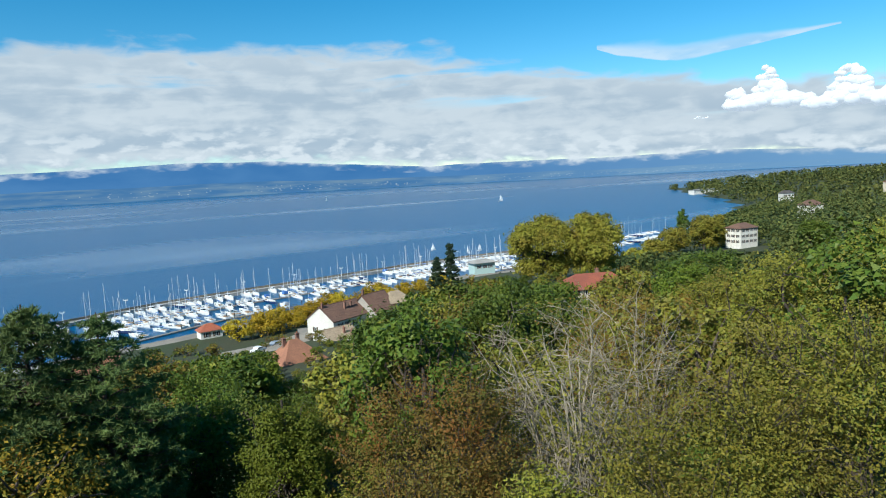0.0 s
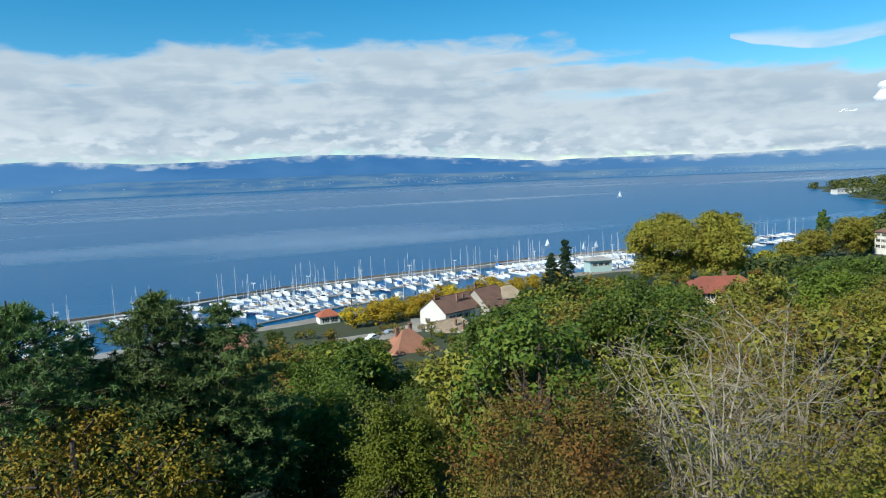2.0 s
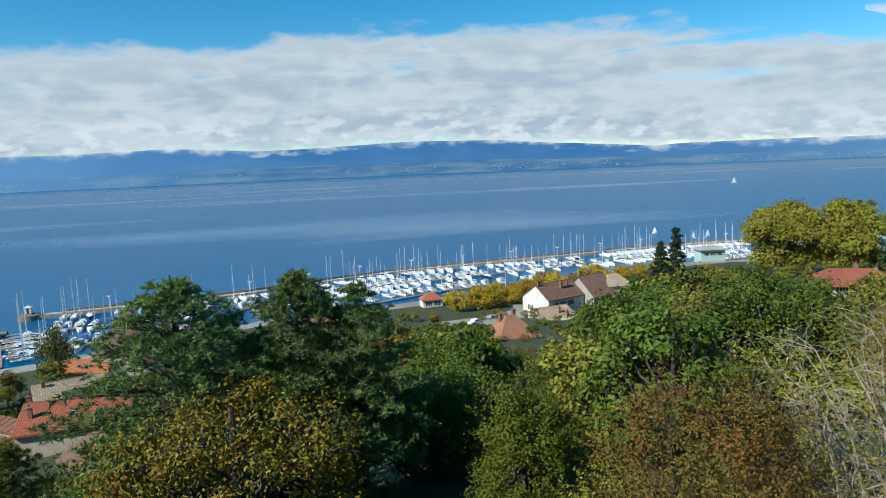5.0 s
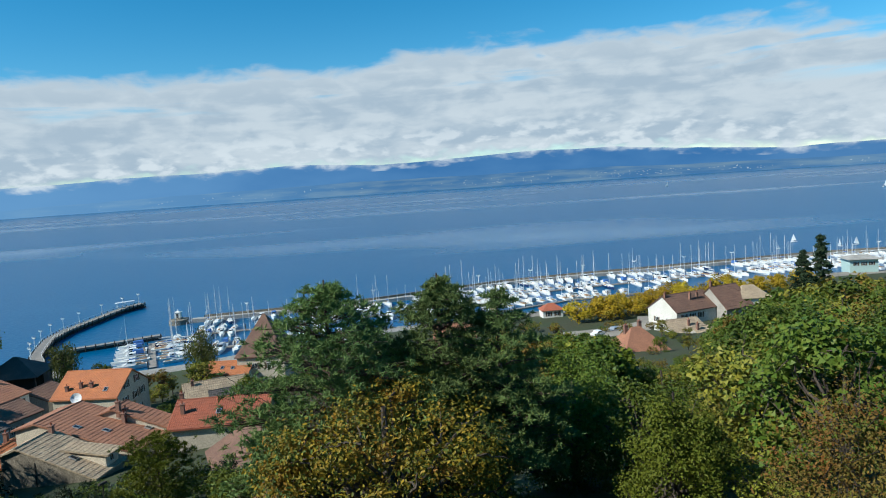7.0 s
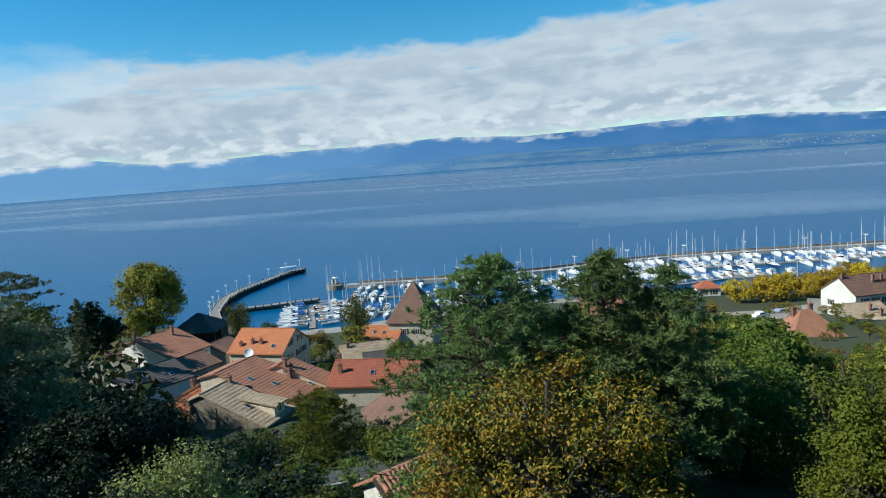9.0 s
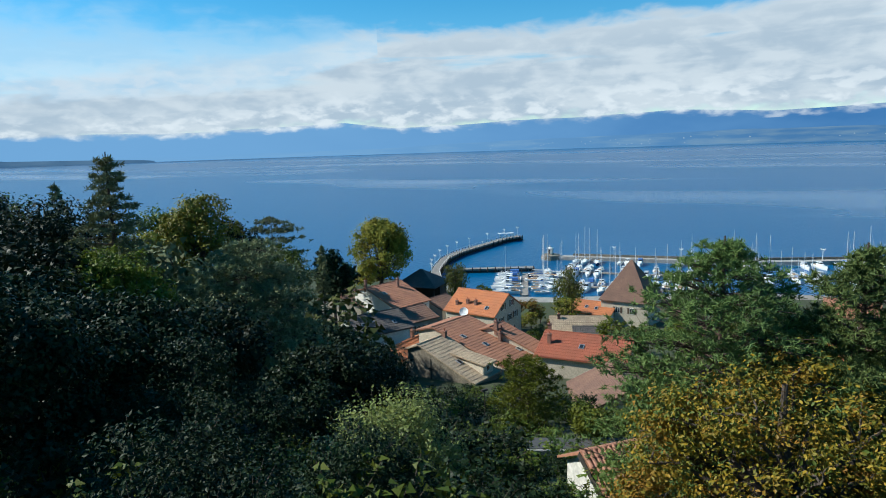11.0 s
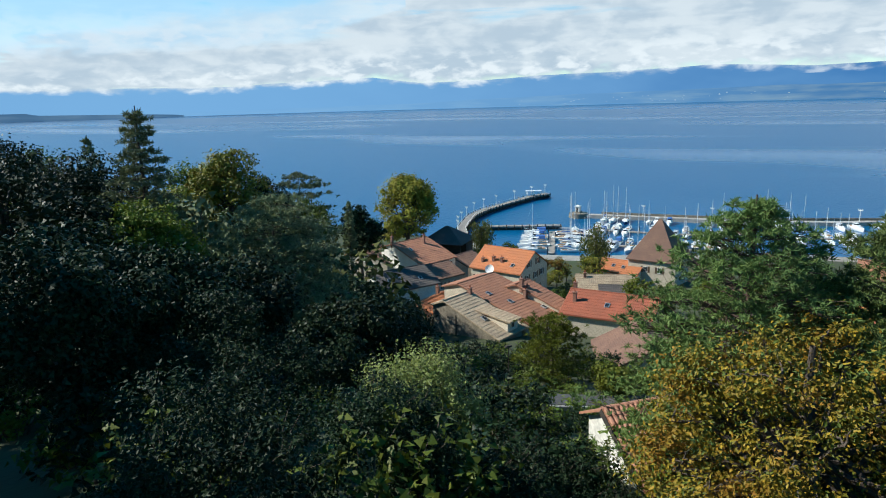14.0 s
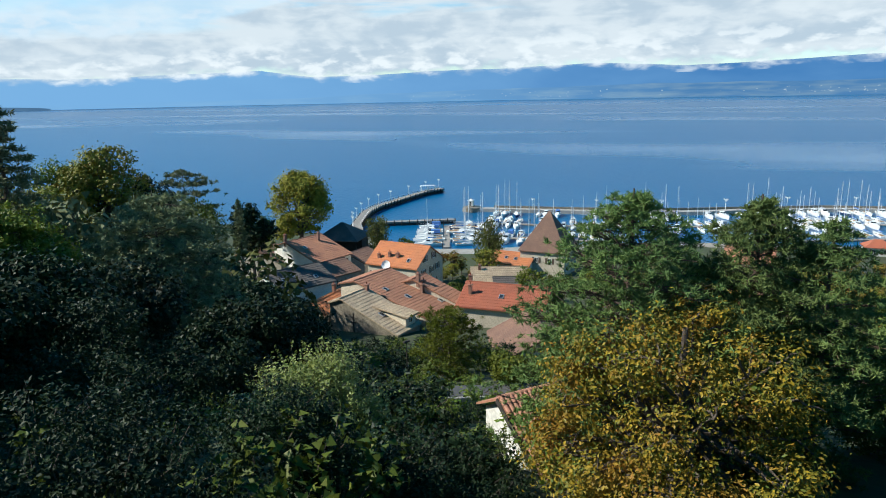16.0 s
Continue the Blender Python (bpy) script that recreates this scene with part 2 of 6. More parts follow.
L_OLIVE = leaf_mat("olive leaves", (0.221, 0.202, 0.024), (0.138, 0.152, 0.022), (0.175, 0.138, 0.028), 0.5, 0.2, 0.25, 0.5)
L_PLANE = leaf_mat("plane tree leaves", (0.261, 0.234, 0.029), (0.189, 0.194, 0.027), (0.216, 0.171, 0.025), 0.6, 0.2, 0.2, 0.2)
L_GOLD = leaf_mat("golden leaves", (0.48, 0.33, 0.015), (0.36, 0.27, 0.02), (0.24, 0.20, 0.025), 0.6, 0.35, 0.3, 0.15)
L_CEDAR = leaf_mat("cedar needles", (0.132, 0.155, 0.078), (0.209, 0.217, 0.109), (0.085, 0.109, 0.059), 0.6, 0.12, 0.2)
L_PALE = leaf_mat("pale shrub leaves", (0.232, 0.255, 0.070), (0.162, 0.197, 0.052), (0.139, 0.174, 0.046), 0.45, 0.35, 0.5)
L_WILLOW = leaf_mat("willow leaves", (0.13, 0.135, 0.03), (0.10, 0.11, 0.028), (0.08, 0.09, 0.025), 0.6, 0.3)
L_SPRUCE = leaf_mat("spruce needles", (0.03, 0.05, 0.026), (0.055, 0.08, 0.036), (0.022, 0.036, 0.02), 0.6, 0.1, 0.2)
L_FAR = leaf_mat("far woodland leaves", (0.060, 0.084, 0.024), (0.136, 0.136, 0.036), (0.028, 0.046, 0.019), 0.7, 0.2, 0.15, 0.055)


# ---- mesh tools ----
def part(name, bm, material, parent=None, label=""):
    """A bmesh, or (verts, faces), as one mesh object."""
    me = bpy.data.meshes.new(name)
    if isinstance(bm, tuple):
        fill(me, *bm)
    else:
        bm.normal_update()
        bm.to_mesh(me)
        bm.free()
    me.materials.append(material)
    ob = new(name, me)
    if parent:
        ob.parent = parent
    return tagged(ob, label)


def fill(me, verts, faces):
    """verts (n, 3); faces (m, 3 or 4) of one size, or a list of such arrays."""
    faces = faces if isinstance(faces, list) else [faces]
    faces = [np.asarray(f, dtype=np.int32) for f in faces if len(f)]
    verts = np.asarray(verts, dtype=np.float32)
    me.vertices.add(len(verts))
    me.vertices.foreach_set("co", verts.ravel())
    loops = np.concatenate([f.ravel() for f in faces])
    totals = np.concatenate([np.full(len(f), f.shape[1], dtype=np.int32) for f in faces])
    starts = np.concatenate([[0], np.cumsum(totals)[:-1]]).astype(np.int32)
    me.loops.add(len(loops))
    me.loops.foreach_set("vertex_index", loops)
    me.polygons.add(len(totals))
    me.polygons.foreach_set("loop_start", starts)
    me.polygons.foreach_set("loop_total", totals)
    me.polygons.foreach_set("use_smooth", np.zeros(len(totals), dtype=bool))
    me.update(calc_edges=True)


def share(name, ob, parent, m):
    """Another object on the mesh of ob."""
    o = new(name, ob.data)
    o.parent = parent
    o.matrix_basis = m
    return o


def empty(name, label="", category="", group="", kind="", m=None):
    ob = new(name)
    if m is not None:
        ob.matrix_world = m
    return tagged(ob, label, category, group, kind)


def join_np(pieces):
    """Several (verts, faces) into one."""
    vs, fs, k = [], [], 0
    for v, f in pieces:
        for g in (f if isinstance(f, list) else [f]):
            fs.append(np.asarray(g) + k)
        vs.append(v)
        k += len(v)
    by = {}
    for f in fs:
        if len(f):
            by.setdefault(f.shape[1], []).append(f)
    return np.concatenate(vs), [np.concatenate(g) for g in by.values()]


BOX_F = np.array([(0, 3, 2, 1), (4, 5, 6, 7), (0, 1, 5, 4), (1, 2, 6, 5), (2, 3, 7, 6), (3, 0, 4, 7)])


def box(x0, y0, z0, x1, y1, z1, inset=0.0):
    """A block; inset draws its top in a little."""
    i = inset
    v = np.array([(x0, y0, z0), (x1, y0, z0), (x1, y1, z0), (x0, y1, z0), (x0 + i, y0 + i, z1), (x1 - i, y0 + i, z1), (x1 - i, y1 - i, z1), (x0 + i, y1 - i, z1)], dtype=float)
    return v, BOX_F


def turned(piece, m):
    v, f = piece
    a = np.array(m)
    return v @ a[:3, :3].T + a[:3, 3], f


def bevel_box(name, x0, y0, z0, x1, y1, z1, material, parent, width=0.03, label=""):
    bm = bmesh.new()
    bmesh.ops.create_cube(bm, size=1, matrix=Matrix.Translation(((x0 + x1) / 2, (y0 + y1) / 2, (z0 + z1) / 2)) @ Matrix.Diagonal((x1 - x0, y1 - y0, z1 - z0, 1)))
    bmesh.ops.bevel(bm, geom=bm.edges[:], offset=width, segments=1, affect='EDGES')
    return part(name, bm, material, parent, label)


def tube(points, radii, sides=6):
    """A tapering tube along a line."""
    p = np.asarray(points, dtype=float)
    r = np.asarray(radii, dtype=float)
    t = np.gradient(p, axis=0)
    t /= np.linalg.norm(t, axis=1)[:, None] + 1e-9
    ref = np.array([0.31, 0.17, 0.93]) if abs(t[:, 2]).mean() < 0.8 else np.array([0.9, 0.3, 0.1])
    a = np.cross(t, ref)
    a /= np.linalg.norm(a, axis=1)[:, None] + 1e-9
    b = np.cross(t, a)
    ang = np.arange(sides) * 2 * math.pi / sides
    v = p[:, None] + r[:, None, None] * (np.cos(ang)[None, :, None] * a[:, None] + np.sin(ang)[None, :, None] * b[:, None])
    n = len(p)
    i = np.arange(n - 1)[:, None] * sides
    j = np.arange(sides)[None]
    k = (j + 1) % sides
    f = np.stack([i + j, i + k, i + sides + k, i + sides + j], -1).reshape(-1, 4)
    return v.reshape(-1, 3), f


def unit(v):
    return v / (np.linalg.norm(v, axis=-1, keepdims=True) + 1e-9)


def leaves(rng, pos, size, aim=None, spread=1.0, slim=0.55, aim_long=False):
    """A pointed leaf at each place. aim: its rough facing, or, with aim_long, the way it points."""
    n = len(pos)
    d = rng.normal(size=(n, 3))
    if aim is None:
        aim = np.tile([0, 0, 0.4], (n, 1))
    main = unit(aim + spread * d)
    side = unit(np.cross(main, rng.normal(size=(n, 3))))
    if aim_long:
        along, across = main, side
    else:
        along, across = side, np.cross(main, side)
    s = size * rng.uniform(0.6, 1.25, (n, 1))
    w = s * slim * 0.72
    bend = unit(np.cross(along, across)) * s * 0.06
    if size <= 0.17 and not aim_long:
        w = w * 0.62
        v = np.stack([pos - along * s * 0.5, pos + across * w + along * s * 0.08 + bend, pos + along * s * 0.5, pos - across * w - along * s * 0.04 + bend], 1)
        return v.reshape(-1, 3), np.arange(4 * n).reshape(n, 4)
    v = np.stack([pos - along * s * 0.45 + across * w, pos - along * s * 0.45 - across * w, pos + along * s * 0.62 + bend], 1)
    return v.reshape(-1, 3), np.arange(3 * n).reshape(n, 3)


# ---- ground heights ----
SHORE_X = (-900, -520, -330, -245, -205, -172, -150, -125, -95, -60, -25, 22, 60, 100, 135, 200, 338, 385, 420, 470, 640, 1000, 2600)
SHORE_Y = (-420, -110, 40, 92, 110, 116, 150, 190, 214, 252, 296, 330, 340, 372, 400, 520, 760, 950, 1120, 1400, 1480, 1560, 2300)
SHORE = np.stack([np.array(SHORE_X, float), np.array(SHORE_Y, float)], 1)
RISE_S = (-400, -12, -3, 0, 3, 25, 60, 100, 130, 160, 180, 195, 206, 240, 600)
RISE_Z = (-30, -6, -2, 0.2, 1.4, 2.2, 6, 11.5, 18, 27, 34.5, 40, 45.5, 48.4, 50)


def inland(x, y):
    """Metres from the shore, positive on land."""
    p = np.stack([np.ravel(x), np.ravel(y)], 1).astype(float)
    best = np.full(len(p), 1e9)
    side = np.ones(len(p))
    for a, b in zip(SHORE[:-1], SHORE[1:]):
        ab = b - a
        t = np.clip(((p - a) @ ab) / (ab @ ab), 0, 1)
        q = p - (a + t[:, None] * ab)
        d = np.hypot(q[:, 0], q[:, 1])
        s = np.where(ab[0] * q[:, 1] - ab[1] * q[:, 0] < 0, 1, -1)
        near = d < best
        best = np.where(near, d, best)
        side = np.where(near, s, side)
    return best * side


def ground(x, y):
    """The height of the land."""
    xs, ys = np.ravel(np.asarray(x, float)), np.ravel(np.asarray(y, float))
    s = inland(xs, ys)
    slow = 1 - 0.27 * np.clip((xs - 5) / 60, 0, 1)
    z = np.interp(np.where(s > 0, s * slow, s), RISE_S, RISE_Z)
    far = np.clip((ys - 330) / 300, 0, 1)
    z = np.where(z > 3, z * (1 - far) + far * (3 + (z - 3) * 0.55), z)
    # the bank that falls away before the terrace of the viewpoint
    r = np.hypot(xs + 1.5, ys + 2.5)
    az = np.degrees(np.arctan2(-(xs + 1.5), ys + 2.5))
    ahead = np.clip((65 - np.abs(az - 38)) / 25 + 1, 0, 1)
    bank = np.interp(r, (0, 4, 7, 11, 16, 30, 50, 80, 130, 200, 270, 400), (46.5, 45.6, 43.4, 41.2, 39.4, 35.5, 31, 26, 20.5, 16, 14, 14))
    z = z + (np.minimum(z, bank) - z) * ahead
    z = np.where(r < 9, np.minimum(z, bank), z)
    return z if np.ndim(x) else float(z[0])


# ---- sky backdrop, far shore, lake, land ----
def ring(name, radius, az, low, high, material, rise=False, steps=1, label="", category=""):
    """An upright arc round the viewpoint. az in degrees to the left."""
    a = np.radians(az)
    vs = []
    for k in range(steps + 1):
        f = k / steps
        z = low + (high - low) * f
        vs.append(np.stack([-np.sin(a) * radius, np.cos(a) * radius, z], 1))
    n = len(az)
    v = np.concatenate(vs)
    i = (np.arange(steps)[:, None] * n + np.arange(n - 1)[None]).ravel()
    f = np.stack([i, i + 1, i + n + 1, i + n], 1)
    ob = part(name, (v, f), material)
    if rise:
        at = ob.data.attributes.new("rise", 'FLOAT', 'POINT')
        at.data.foreach_set("value", np.repeat(np.linspace(0, 1, steps + 1), n).astype(np.float32))
    ob.data.polygons.foreach_set("use_smooth", [True] * len(ob.data.polygons))
    return tagged(ob, label, category, kind="structure")


def far_height(radius, elevation):
    return 50 + radius * np.tan(np.radians(elevation))


AZ = np.arange(-75, 150.1, 0.5)
rough_edge = np.array([noise.noise((a * 0.16, 3.1, 0)) * 0.16 + noise.noise((a * 0.6, 7.7, 0)) * 0.07 for a in AZ])
cloud_base = np.interp(AZ, (-75, -34, -22, -12, -2, 1, 7, 14.5, 22, 30, 35, 41, 49, 55, 60, 65, 69, 74, 80, 86, 97, 150), (0.4, 0.45, 0.95, 0.86, 1.0, 0.87, 1.35, 2.0, 2.1, 1.8, 1.8, 2.15, 1.85, 1.8, 1.5, 1.5, 2.0, 1.8, 1.5, 1.45, 1.7, 1.5))
ridge = cloud_base + 0.12 + rough_edge * 0.5
# mountains, shore and cape glow unlit; their colours already hold the haze
MOUNTAIN = painted_haze_mat("hazy blue mountains", (0.042, 0.135, 0.315), (0.070, 0.175, 0.355), 1.0, (0.002, 0.002, 0.006), 0.35, 0.7)
FORESHORE = painted_haze_mat("hazy far shore fields", (0.058, 0.146, 0.292), (0.143, 0.224, 0.313), 1.0, (0.0035, 0.0035, 0.03), 0.42, 0.7)
CAPE = painted_haze_mat("hazy far cape", (0.048, 0.102, 0.184), (0.075, 0.136, 0.218), 1.0, (0.004, 0.004, 0.03), pale=False)
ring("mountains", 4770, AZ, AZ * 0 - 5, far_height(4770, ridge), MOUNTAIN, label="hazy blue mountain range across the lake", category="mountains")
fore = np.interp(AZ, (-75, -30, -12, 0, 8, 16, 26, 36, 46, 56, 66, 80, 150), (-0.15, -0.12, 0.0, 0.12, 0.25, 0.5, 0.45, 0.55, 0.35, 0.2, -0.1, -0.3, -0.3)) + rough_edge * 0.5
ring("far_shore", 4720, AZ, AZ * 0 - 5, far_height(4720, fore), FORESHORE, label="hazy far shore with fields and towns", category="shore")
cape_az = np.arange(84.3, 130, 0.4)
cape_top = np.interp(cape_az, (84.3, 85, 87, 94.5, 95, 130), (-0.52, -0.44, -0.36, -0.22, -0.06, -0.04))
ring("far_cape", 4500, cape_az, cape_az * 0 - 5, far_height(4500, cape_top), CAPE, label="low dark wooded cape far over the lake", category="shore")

BANK = cloud_mat("cloud bank", (0.49, 0.525, 0.56), (0.345, 0.405, 0.47), (0.60, 0.62, 0.64), holes=0.85)
cloud_top = np.interp(AZ, (-75, -40, -33, -23, -12, -4, -0.7, 5, 18, 22, 32, 36, 45, 52, 59, 67, 74, 88, 97, 150), (5.6, 5.6, 5.6, 6.4, 8.2, 9.1, 9.95, 11.0, 11.1, 11.1, 10.8, 9.95, 9.8, 9.2, 9.3, 9.2, 7.8, 6.2, 4.6, 4))
foot = cloud_base - 0.45
ring("cloud_bank", 4700, AZ, far_height(4700, foot), far_height(4700, foot + (cloud_top - foot) / 0.82), BANK, True, 24, "long bank of grey and white cloud", "clouds")


def lump_cloud(name, az, el, width, height, count, seed):
    """A heaped cloud of billows, part lit by the sun, part by its own glow."""
    rng = np.random.default_rng(seed)
    bm = bmesh.new()
    a = radians(az)
    right = Vector((math.cos(a), math.sin(a), 0))
    c = Vector((-math.sin(a) * 4560, math.cos(a) * 4560, far_height(4560, el)))
    for i in range(count):
        u = rng.uniform(-1, 1)
        h = rng.uniform(0, 1) * (1 - 0.5 * abs(u)) * (0.55 + 0.45 * math.sin(u * 5 + seed))
        r = height * rng.uniform(0.07, 0.24) * (1 - 0.35 * h)
        m = Matrix.Translation(c + right * u * width / 2 + Vector((0, 0, h * height))) @ Matrix.Diagonal((r * 1.25, r, r * 0.75, 1))
        bmesh.ops.create_icosphere(bm, subdivisions=2, radius=1, matrix=m)
    for v in bm.verts:
        n = noise.fractal(v.co * 0.02, 0.8, 2.0, 5)
        v.co += v.normal * n * height * 0.075
    for f in bm.faces:
        f.smooth = True
    return tagged(part(name, bm, CUMULUS), "bright white heaped cloud", "cloud", kind="structure")


def cumulus_mat():
    m, n, l, p = nodes_of("glowing white cumulus")
    p.inputs["Base Color"].default_value = (0.34, 0.34, 0.34, 1)
    p.inputs["Roughness"].default_value = 1
    p.inputs["Specular IOR Level"].default_value = 0
    # added glow, which fills in the shaded undersides of the billows
    e = n.new("ShaderNodeEmission")
    e.inputs[0].default_value = (0.60, 0.63, 0.67, 1)
    e.inputs[1].default_value = 0.62
    ad = n.new("ShaderNodeAddShader")
    l.new(p.outputs[0], ad.inputs[0])
    l.new(e.outputs[0], ad.inputs[1])
    l.new(ad.outputs[0], n["Material Output"].inputs[0])
    return m


CUMULUS = cumulus_mat()
lump_cloud("cumulus_cloud", -26.0, 4.35, 350, 240, 170, 1)
lump_cloud("cumulus_cloud", -31.8, 4.0, 480, 215, 190, 2)
lump_cloud("cumulus_cloud", -21.4, 3.6, 90, 26, 30, 3)
WISP = cloud_mat("wisp of high cloud", (0.52, 0.60, 0.68), (0.34, 0.50, 0.66), (0.56, 0.62, 0.68), 0.5, 0.5, thin=0.8)
waz = np.arange(-31, -13, 0.4)
mid = np.interp(waz, (-31, -28, -20, -15, -13), (9.6, 9.5, 9.1, 9.8, 10.0))
half = np.interp(waz, (-31, -28, -20, -15, -13), (0.1, 0.35, 1.0, 0.7, 0.1))
ring("high_cloud", 4600, waz, far_height(4600, mid - half), far_height(4600, mid + half), WISP, True, 8, "thin white wisp of high cloud", "cloud")

vaz = np.arange(66, 120, 0.5)
ring("cloud_veil", 4610, vaz, far_height(4610, np.interp(vaz, (66, 75, 120), (7.5, 4.5, 2.5))), far_height(4610, np.interp(vaz, (66, 75, 90, 120), (10.5, 12.0, 13.0, 13.0))), cloud_mat("thin cloud veil", (0.46, 0.55, 0.62), (0.36, 0.50, 0.62), (0.5, 0.56, 0.62), 0.6, 0.6, thin=0.75), True, 12, "thin pale veil of high cloud", "cloud")

# the lake: rings that widen outwards
rr = np.concatenate([[0], np.geomspace(60, 4730, 40)])
aa = np.radians(np.arange(0, 360, 4))
wv = np.stack([(rr[:, None] * np.sin(aa)).ravel(), (rr[:, None] * np.cos(aa)).ravel(), np.zeros(len(rr) * len(aa))], 1)
ii = (np.arange(len(rr) - 1)[:, None] * len(aa) + np.arange(len(aa))[None])
jj = (np.arange(len(rr) - 1)[:, None] * len(aa) + (np.arange(len(aa))[None] + 1) % len(aa))
wf = np.stack([ii, ii + len(aa), jj + len(aa), jj], -1).reshape(-1, 4)
tagged(part("lake_water", (wv, wf), WATER), "deep blue lake with pale calm streaks", "water", kind="structure")

# the land, as one sheet: fine near the viewpoint, coarse far off
gx = np.unique(np.concatenate([np.arange(-60, 60, 2.0), np.arange(-260, 260, 7.0), np.arange(-1200, 1500, 40.0), np.arange(-4400, 4401, 400.0)]))
gy = np.unique(np.concatenate([np.arange(-30, 60, 2.0), np.arange(-120, 420, 7.0), np.arange(-1200, 2000, 40.0), np.arange(-4400, 2400, 400.0)]))
GX, GY = np.meshgrid(gx, gy)
GZ = ground(GX.ravel(), GY.ravel()).reshape(GX.shape)
bumps = np.array([noise.fractal((x * 0.06, y * 0.06, 0), 0.7, 2.0, 4) for x, y in zip(GX.ravel(), GY.ravel())]).reshape(GX.shape)
GZ = np.where(GZ > 4, GZ + bumps * 0.6, GZ)
i = (np.arange(len(gy) - 1)[:, None] * len(gx) + np.arange(len(gx) - 1)[None])
gf = np.stack([i, i + 1, i + len(gx) + 1, i + len(gx)], -1).reshape(-1, 4)
land = part("ground", (np.stack([GX.ravel(), GY.ravel(), GZ.ravel()], 1), gf), EARTH)
land.data.polygons.foreach_set("use_smooth", [True] * len(land.data.polygons))
tagged(land, "wooded hillside going down to the lake", "ground", kind="structure")


# ---- trees ----
def limb(rng, a, b, r0, r1, sag=0.1, sides=5, n=6):
    """A crooked limb from a to b."""
    a, b = np.asarray(a, float), np.asarray(b, float)
    t = np.linspace(0, 1, n)[:, None]
    p = a + (b - a) * t
    length = np.linalg.norm(b - a)
    p[1:-1] += rng.normal(size=(n - 2, 3)) * length * 0.035
    p[:, 2] += np.sin(t[:, 0] * math.pi) * length * sag
    return tube(p, np.linspace(r0, r1, n), sides)


def crown_points(rng, lobes, count, clump, per, shell=0.16):
    """Leaf places and facings: clumps on the outside of the lobes, leaves round each clump."""
    c = np.array([l[:3] for l in lobes])
    r = np.array([l[3:6] for l in lobes])
    k = max(1, count // per)
    w = (r[:, 0] * r[:, 1] + r[:, 0] * r[:, 2])
    pick = rng.choice(len(lobes), k, p=w / w.sum())
    d = unit(rng.normal(size=(k, 3)) + [0, 0, 0.25])
    depth = 1 - np.abs(rng.normal(size=(k, 1))) * shell
    depth[:k // 5] *= rng.uniform(0.5, 0.8, (k // 5, 1))
    centre = c[pick] + d * r[pick] * depth
    out = np.repeat(unit(d / r[pick]), per, axis=0)
    sig = clump * rng.uniform(0.5, 1.4, (k, 1))
    rel = rng.normal(size=(k * per, 3))
    pos = np.repeat(centre, per, axis=0) + rel * np.repeat(sig, per, axis=0) * [1, 1, 0.75]
    return pos, unit(out * 0.8 + unit(rel))


def make_lobes(rng, w, h, n, low=0.0, spread=0.68, size=(0.22, 0.40), narrow=0.0):
    """Lobes of a crown of width w and height h; its foot is at z = 0."""
    lobes = [(0, 0, h * 0.5, w * 0.30, w * 0.30, h * 0.36)]
    for i in range(n):
        d = unit(rng.normal(size=3) + np.array([0, 0, 0.15]))
        q = rng.uniform(size[0], size[1])
        zc = 0.5 + d[2] * 0.5 * spread
        k = 1 - narrow * max(0, zc - 0.35) / 0.65
        lobes.append((d[0] * w / 2 * spread * k, d[1] * w / 2 * spread * k, h * zc, w * q * 0.62 * (0.5 + 0.5 * k), w * q * 0.62 * (0.5 + 0.5 * k), min(h, w * 1.3) * q * 0.5))
    return lobes


def broadleaf(name, label, x, y, top, width, crown, leaf, size, count, seed, lobes=16, bark=None, clump=None, per=24, narrow=0.0, slim=0.6, base=None, spread=0.68, trunk_r=None, weep=0.0, category="tree", group="", lsize=(0.22, 0.40), shell=0.10):
    """A leafy tree: tapered trunk, limbs into the lobes of its crown, many leaves."""
    rng = np.random.default_rng(seed)
    z0 = ground(x, y) if base is None else base
    thing = empty(name, label, category, group, m=pose(x, y, z0))
    foot = top - z0 - crown
    ls = [(a, b, c + foot, d, e, f) for a, b, c, d, e, f in make_lobes(rng, width, crown, lobes, spread=spread, narrow=narrow, size=lsize)]
    r = trunk_r or width * 0.035
    fork = max(0.3, foot) + crown * 0.15
    p = [(0, 0, -0.6), (rng.normal() * 0.1, rng.normal() * 0.1, fork * 0.5), (rng.normal() * 0.2, rng.normal() * 0.2, fork), (0, 0, fork + crown * 0.5)]
    pieces = [tube(p, (r * 1.25, r, r * 0.85, r * 0.25), 8)]
    for l in ls[1:]:
        start = (0, 0, fork + rng.uniform(-0.1, 0.3) * crown * 0.5)
        pieces.append(limb(rng, start, l[:3], r * 0.5, r * 0.08, 0.05))
        for k in range(2 if count > 6000 else 0):
            e = np.array(l[:3]) + unit(rng.normal(size=3)) * np.array(l[3:6]) * 0.9
            pieces.append(limb(rng, l[:3], e, r * 0.14, r * 0.03, 0.03, 4, 4))
    part("trunk", join_np(pieces), bark or BARK, thing)
    pos, out = crown_points(rng, ls, count, clump or width * 0.045, per, shell)
    if weep:
        drop = rng.uniform(0, 1, len(pos)) ** 1.5 * weep
        pos[:, 2] -= drop
        pos[:, 2] = np.maximum(pos[:, 2], 0.4)
        lf = leaves(rng, pos, size, np.tile([0, 0, -1.0], (len(pos), 1)), 0.35, slim, True)
    else:
        lf = leaves(rng, pos, size, out * 0.9 + [0, 0, 0.35], 0.5, slim)
    part("crown", lf, leaf, thing)
    return thing


